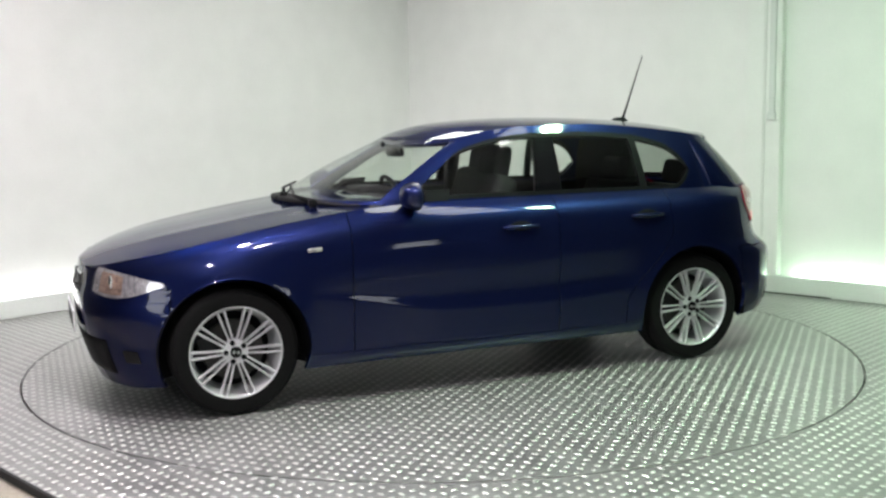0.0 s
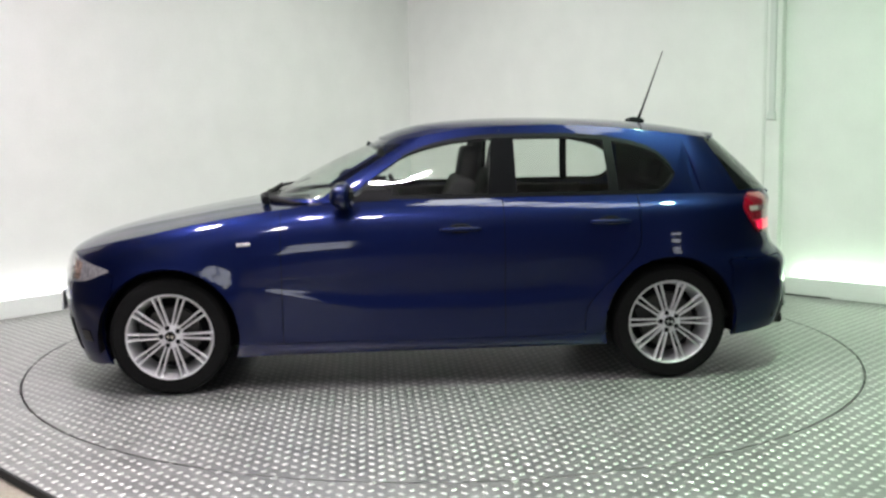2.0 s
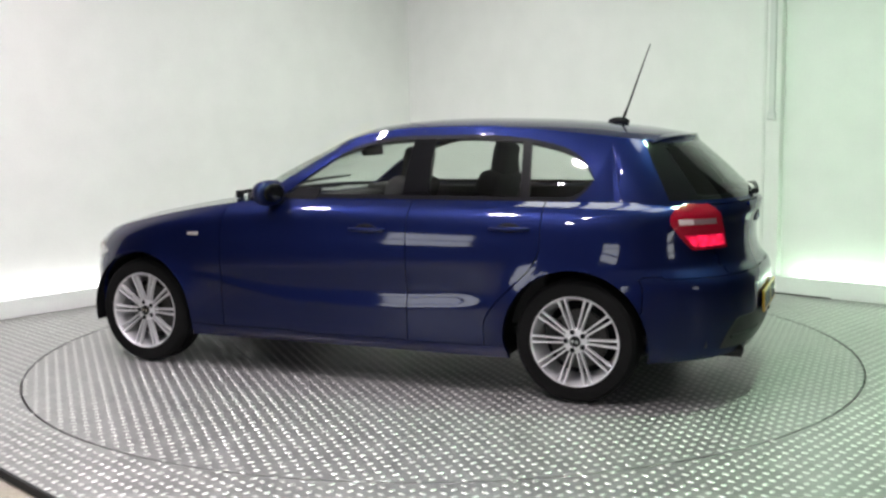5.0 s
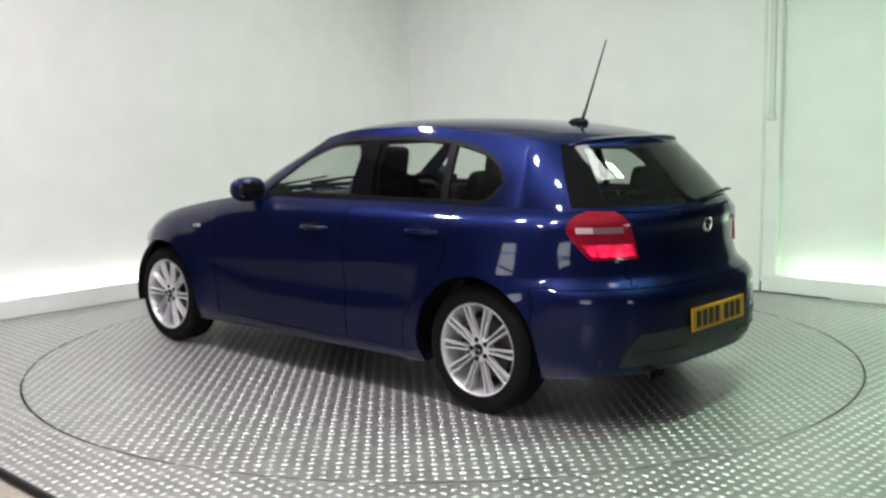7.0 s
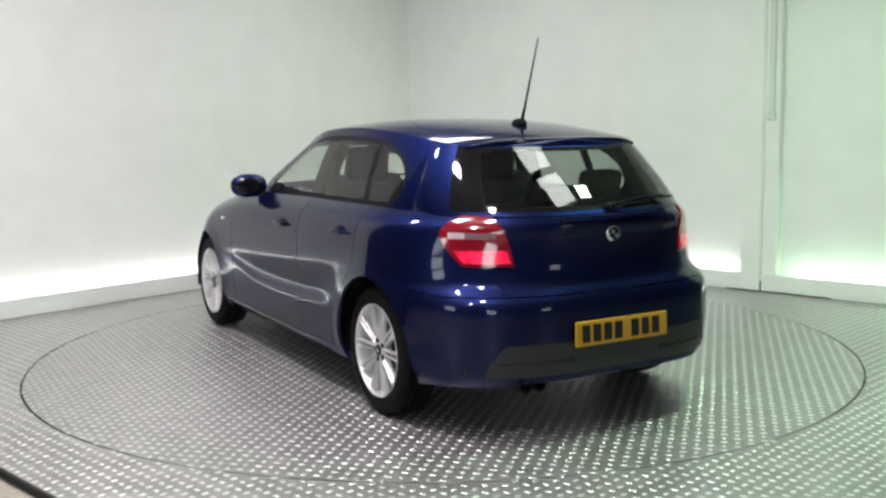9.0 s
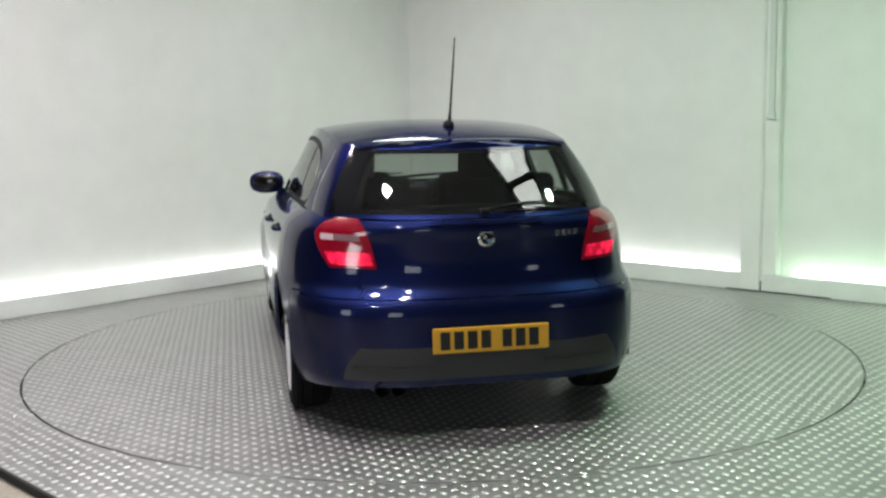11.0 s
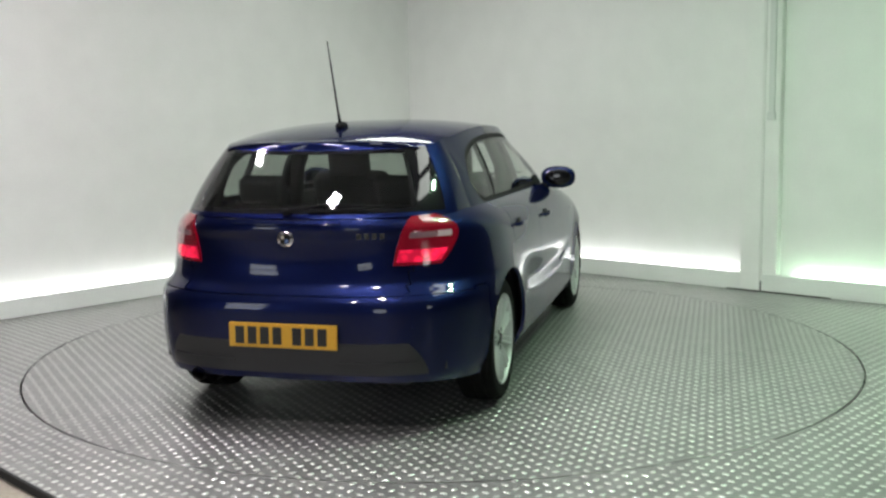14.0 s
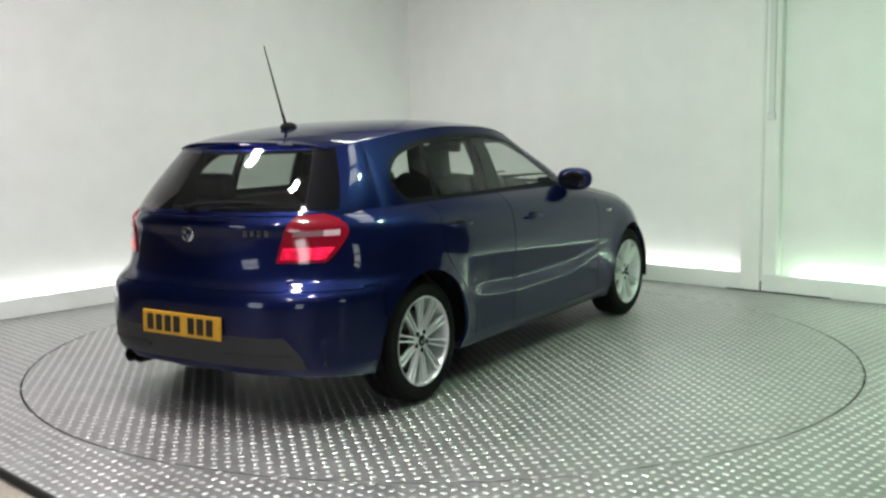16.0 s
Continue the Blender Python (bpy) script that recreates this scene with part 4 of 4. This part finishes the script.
# handles, repeaters, mirrors
for side in (1, -1):
    for nm, x, z in (("front_door", -0.20, 0.845), ("rear_door", -1.00, 0.868)):
        door = doors[nm, side]
        y = half_width(x, z)
        bm = bmesh.new()
        bmesh.ops.create_uvsphere(bm, u_segments=20, v_segments=10, radius=1)
        bmesh.ops.scale(bm, vec=(0.065, 0.006, 0.030), verts=bm.verts)
        ob = part("handle_recess", bm, BLACK_TRIM, door, "dark recess behind the handle", True)
        ob.matrix_local = pose(x + 0.005, side * (y + 0.0), z)
        bm = tube([(-0.105, -0.004, 0), (-0.09, 0.014, 0), (-0.03, 0.021, 0.001), (0.05, 0.021, 0.001), (0.095, 0.014, 0), (0.112, -0.002, 0)],
                  [0.006, 0.010, 0.012, 0.012, 0.010, 0.006], 10)
        if side < 0:
            flipped(bm)
        ob = part("handle", bm, PAINT, door, "body-coloured door handle", True)
        ob.matrix_local = pose(x, side * (y + 0.002), z)
    x, z = 0.93, 0.79
    bm = boxes(((-0.036, -0.006, -0.010), (0.036, 0.007, 0.010)), bevel=0.005)
    ob = part("side_repeater", bm, LAMP_WHITE, doors["front_wing", side], "pale side repeater lamp", True)
    ob.matrix_local = pose(x, side * half_width(x, z), z, 0, 3, 0)
    # mirror
    bm = bmesh.new()
    bmesh.ops.create_uvsphere(bm, u_segments=24, v_segments=16, radius=1)
    for v in bm.verts:
        c = v.co
        flat = 0.35 if c.x < 0 else 1.0
        c.x, c.y, c.z = c.x * 0.085 * flat, math.copysign(abs(c.y) ** 0.8, c.y) * 0.112, math.copysign(abs(c.z) ** 0.8, c.z) * 0.072
    mirror = part("door_mirror", bm, PAINT, car, "body-coloured door mirror", True)
    mirror.matrix_local = pose(0.395, side * 0.85, 1.03, 0, 0, -8 * side)
    bm = bmesh.new()
    bmesh.ops.create_uvsphere(bm, u_segments=20, v_segments=10, radius=1)
    bmesh.ops.scale(bm, vec=(0.010, 0.085, 0.052), verts=bm.verts)
    ob = part("mirror_glass", bm, BLACK_GLOSS, mirror, "dark mirror glass", True)
    ob.matrix_local = pose(-0.027, 0, 0)
    bm = tube([(0.0, -side * 0.07, -0.05), (0.01, -side * 0.11, -0.065), (0.02, -side * 0.15, -0.06)], [0.022, 0.024, 0.03])
    part("mirror_foot", bm, BLACK_TRIM, mirror, "black mirror foot", True)
    # black triangle at the front of the side window
    tri = [up(1.02, 0.992), up(1.02, 1.05), up(1.11, 1.05), up(1.13, 0.992)]
    bm = bmesh.new()
    a = [bm.verts.new((p.x, (p.y + 0.005) * side, p.z)) for p in tri]
    b = [bm.verts.new((p.x, (p.y - 0.01) * side, p.z)) for p in tri]
    bm.faces.new(a)
    bm.faces.new(b)
    for n in range(4):
        bm.faces.new((a[n], a[(n + 1) % 4], b[(n + 1) % 4], b[n]))
    part("mirror_triangle", bm, BLACK_TRIM, doors["front_door", side], "black trim triangle")
    # wheel housings
    for wx in (WHEEL_X, -WHEEL_X):
        bm = bmesh.new()
        prev = None
        for n in range(25):
            a = radians(-12 + 204 * n / 24)
            r = ARCH_R + 0.006
            cur = [bm.verts.new((wx + r * math.cos(a), side * yy, max(HUB_Z + r * math.sin(a), 0.17))) for yy in (0.83, 0.56)]
            if prev:
                bm.faces.new((prev[0], prev[1], cur[1], cur[0]))
            prev = cur
        part("wheel_housing", bm, BLACK_TRIM, car, "black wheel arch liner", True)


# ---- wheels ----
def lathe(profile, seg=48, closed=False):
    bm = bmesh.new()
    rings = []
    for k in range(seg):
        a = 2 * math.pi * k / seg
        rings.append([bm.verts.new((r * math.cos(a), y, r * math.sin(a))) for r, y in profile])
    n = len(profile)
    for k in range(seg):
        a, b = rings[k], rings[(k + 1) % seg]
        for j in range(n if closed else n - 1):
            bm.faces.new((a[j], a[(j + 1) % n], b[(j + 1) % n], b[j]))
    bmesh.ops.recalc_face_normals(bm, faces=bm.faces)
    return bm


def spoke_mesh(a, off):
    # one slim spoke of a pair, from hub to rim
    bm = bmesh.new()
    sect = []
    for r, w, y, d in ((0.040, 0.0046, -0.022, 0.03), (0.09, 0.0047, -0.016, 0.026), (0.15, 0.0051, -0.010, 0.022), (0.200, 0.0060, -0.007, 0.026), (0.217, 0.0078, -0.006, 0.028)):
        o = off * (0.40 + 0.60 * r / 0.216)
        sect.append([bm.verts.new((r, y - d, o - w)), bm.verts.new((r, y - 0.004, o - w)), bm.verts.new((r, y, o - w * 0.6)), bm.verts.new((r, y, o + w * 0.6)),
                     bm.verts.new((r, y - 0.004, o + w)), bm.verts.new((r, y - d, o + w))])
    for p, q in zip(sect, sect[1:]):
        for n in range(6):
            bm.faces.new((p[n], p[(n + 1) % 6], q[(n + 1) % 6], q[n]))
    bmesh.ops.recalc_face_normals(bm, faces=bm.faces)
    bmesh.ops.rotate(bm, matrix=Matrix.Rotation(a, 3, "Y"), verts=bm.verts)
    return bm


def build_wheel():
    w = new("wheel")
    w.parent = car
    w["label"] = "silver multi-spoke alloy wheel with black tyre"
    tyre_prof = [(0.222, -0.012), (0.236, 0.0), (0.262, 0.004), (0.288, 0.0), (0.302, -0.010), (0.3105, -0.024), (0.312, -0.045),
                 (0.3065, -0.052), (0.3065, -0.058), (0.312, -0.065), (0.312, -0.098), (0.3065, -0.102), (0.3065, -0.108), (0.312, -0.113), (0.312, -0.155), (0.305, -0.18), (0.28, -0.195), (0.235, -0.19), (0.215, -0.17)]
    tyre = shade(part("tyre", lathe(tyre_prof, 64), RUBBER, w, "black rubber tyre"), 25)
    rim_prof = [(0.228, -0.004), (0.2265, 0.001), (0.222, 0.0), (0.219, -0.004), (0.2155, -0.012), (0.210, -0.03), (0.200, -0.06), (0.19, -0.17), (0.215, -0.185)]
    rim = shade(part("rim", lathe(rim_prof, 64), ALLOY, w, "polished silver rim"), 30)
    for n in range(10):
        for off in (-0.0165, 0.0165):
            shade(part("spoke", spoke_mesh(2 * math.pi * (n + 0.5) / 10, off), ALLOY, rim), 30)
    hub = shade(part("hub", lathe([(0.0, -0.018), (0.030, -0.018), (0.034, -0.020), (0.056, -0.021), (0.063, -0.027), (0.063, -0.06)], 40), ALLOY, rim), 30)
    shade(part("hub_cap", lathe([(0.0, -0.010), (0.024, -0.011), (0.0285, -0.014), (0.0285, -0.03)], 28), BLACK_GLOSS, rim, "dark round centre cap"), 30)
    for a in (0, 180):
        bm = boxes(((0.001, -0.0105, 0.001), (0.0145, -0.0085, 0.0145)))
        q = part("cap_quarter", bm, CHROME, rim)
        q.matrix_local = pose(0, 0, 0, 0, a + 20, 0)
    for n in range(5):
        a = 2 * math.pi * (n + 0.25) / 5
        bm = lathe([(0.0, -0.017), (0.0125, -0.017), (0.0135, -0.019), (0.0135, -0.03)], 14)
        q = part("bolt", bm, BLACK_TRIM, rim, "dark recessed wheel bolt")
        q.matrix_local = pose(0.0475 * math.cos(a), -0.0005, 0.0475 * math.sin(a))
    shade(part("brake_disc", lathe([(0.03, -0.085), (0.145, -0.085), (0.15, -0.09), (0.15, -0.11), (0.03, -0.11)], 40), DISC_STEEL, w, "grey steel brake disc"), 30)
    part("brake_caliper", boxes(((0.06, -0.125, 0.02), (0.155, -0.072, 0.12)), bevel=0.012), DARK_METAL, w, "dark brake caliper", True)
    part("backing_plate", lathe([(0.0, -0.13), (0.185, -0.13), (0.185, -0.15)], 32), BLACK_TRIM, w, "black backing plate", True)
    part("axle", lathe([(0.0, -0.45), (0.04, -0.45), (0.04, -0.1), (0.0, -0.1)], 12), BLACK_TRIM, w, "", True)
    return w


first = build_wheel()
WHEEL_Y = 0.835
turns = {(1, 1): 18, (-1, 1): 18, (1, -1): 25, (-1, -1): 40}
for (fx, side), turn in turns.items():
    m = Matrix.Translation((fx * WHEEL_X, side * WHEEL_Y, HUB_Z)) @ (pose(0, 0, 0) if side > 0 else pose(0, 0, 0, 0, 0, 180)) @ pose(0, 0, 0, 0, turn, 0)
    if first is not None:
        first.matrix_basis = m
        keep, first = first, None
    else:
        copy_thing(keep, m)


# ---- cabin ----
def rounded(lo, hi, r, m=None):
    bm = bmesh.new()
    box(bm, lo, hi, None, 0)
    bmesh.ops.bevel(bm, geom=bm.edges[:], offset=r, segments=3, profile=0.6, affect="EDGES")
    if m is not None:
        bmesh.ops.transform(bm, matrix=m, verts=bm.verts)
    return bm


for y, dx in ((0.36, 0.36), (-0.36, 0.10)):
    seat = part("front_seat", rounded((-0.45 + dx, y - 0.25, 0.38), (0.10 + 0.3 * dx, y + 0.25, 0.56), 0.06), CLOTH, car, "black cloth front seat", True)
    part("seat_back", rounded((-0.07, -0.245, 0.0), (0.07, 0.245, 0.64), 0.06, pose(-0.40 + dx, y, 0.50, 0, -21, 0)), CLOTH, seat, "", True)
    part("headrest", rounded((-0.05, -0.13, 0.0), (0.05, 0.13, 0.20), 0.045, pose(-0.625 + dx, y, 1.07, 0, -10, 0)), CLOTH, seat, "black padded headrest", True)
    for d in (-0.05, 0.05):
        part("headrest_post", tube([(-0.60 + dx, y + d, 1.02), (-0.64 + dx, y + d, 1.12)], 0.006), CHROME, seat, "", True)
bench = part("rear_bench", rounded((-1.35, -0.60, 0.38), (-0.85, 0.60, 0.56), 0.06), CLOTH, car, "black cloth rear bench seat", True)
part("bench_back", rounded((-0.06, -0.60, 0.0), (0.06, 0.60, 0.52), 0.05, pose(-1.33, 0, 0.50, 0, -20, 0)), CLOTH, bench, "", True)
for y in (0.36, -0.36):
    part("headrest", rounded((-0.045, -0.12, 0.0), (0.045, 0.12, 0.14), 0.04, pose(-1.53, y, 1.01, 0, -12, 0)), CLOTH, bench, "black padded headrest", True)
dash = part("dashboard", rounded((0.22, -0.66, 0.62), (0.68, 0.66, 0.985), 0.06), CABIN, car, "black dashboard", True)
part("instrument_hood", rounded((0.14, -0.52, 0.90), (0.36, -0.20, 1.02), 0.04), CABIN, dash, "", True)
bm = bmesh.new()
pts = [(0.185 * math.cos(2 * math.pi * n / 28), 0.185 * math.sin(2 * math.pi * n / 28), 0) for n in range(29)]
bm = tube(pts, 0.015)
wheel = part("steering_wheel", bm, CABIN, car, "black three-spoke steering wheel", True)
wheel.matrix_local = pose(0.06, -0.36, 0.90, 0, -65, 0)
part("wheel_boss", boxes(((-0.07, -0.06, -0.03), (0.07, 0.06, 0.02)), ((-0.02, -0.17, -0.015), (0.02, 0.17, 0.0)), bevel=0.008), CABIN, wheel)
part("parcel_shelf", rounded((-1.93, -0.47, 0.93), (-1.50, 0.47, 0.955), 0.01), CABIN, car, "black parcel shelf", True)
part("cabin_floor", boxes(((-1.95, -0.70, 0.30), (0.9, 0.70, 0.34))), CABIN, car, "dark cabin floor")
rm = part("rear_view_mirror", rounded((-0.02, -0.12, -0.035), (0.02, 0.12, 0.035), 0.02), CABIN, car, "black interior mirror", True)
rm.matrix_local = pose(0.20, 0, 1.24, 0, 10, 0)
part("mirror_stem", tube([(0.0, 0, 0.0), (0.07, 0, 0.06)], 0.012), CABIN, rm)
for side in (1, -1):
    for nm, x0, x1 in (("front_door", -0.42, 0.6), ("rear_door", -1.15, -0.45)):
        part("door_card", rounded((x0, side * 0.70 - 0.02, 0.36), (x1, side * 0.70 + 0.02, 0.985), 0.015), CABIN, doors[nm, side], "black inner door card", True)
    part("seat_belt", tube([(-0.44, side * 0.66, 1.20), (-0.43, side * 0.67, 0.95), (-0.42, side * 0.68, 0.5)], 0.012), CABIN, car, "black seat belt", True)
    part("pillar_lining", tube([(-0.43, side * 0.665, 0.9), (-0.43, side * 0.64, 1.15), (-0.44, side * 0.56, 1.34)], 0.045), CABIN, car, "dark pillar lining", True)
    part("grab_handle", tube([(-0.10, side * 0.52, 1.325), (-0.14, side * 0.50, 1.29), (-0.26, side * 0.50, 1.30), (-0.30, side * 0.52, 1.34)], 0.010), CABIN, car, "dark grab handle", True)


def motions():
    base = Matrix.Translation((CAR_AT[0], CAR_AT[1], 0.0025))
    walk(turntable, [(t, pose(0, 0, 0, 0, 0, a)) for t, a in TURN])
    walk(car, [(t, pose(0, 0, 0, 0, 0, a) @ base) for t, a in TURN])


motions()
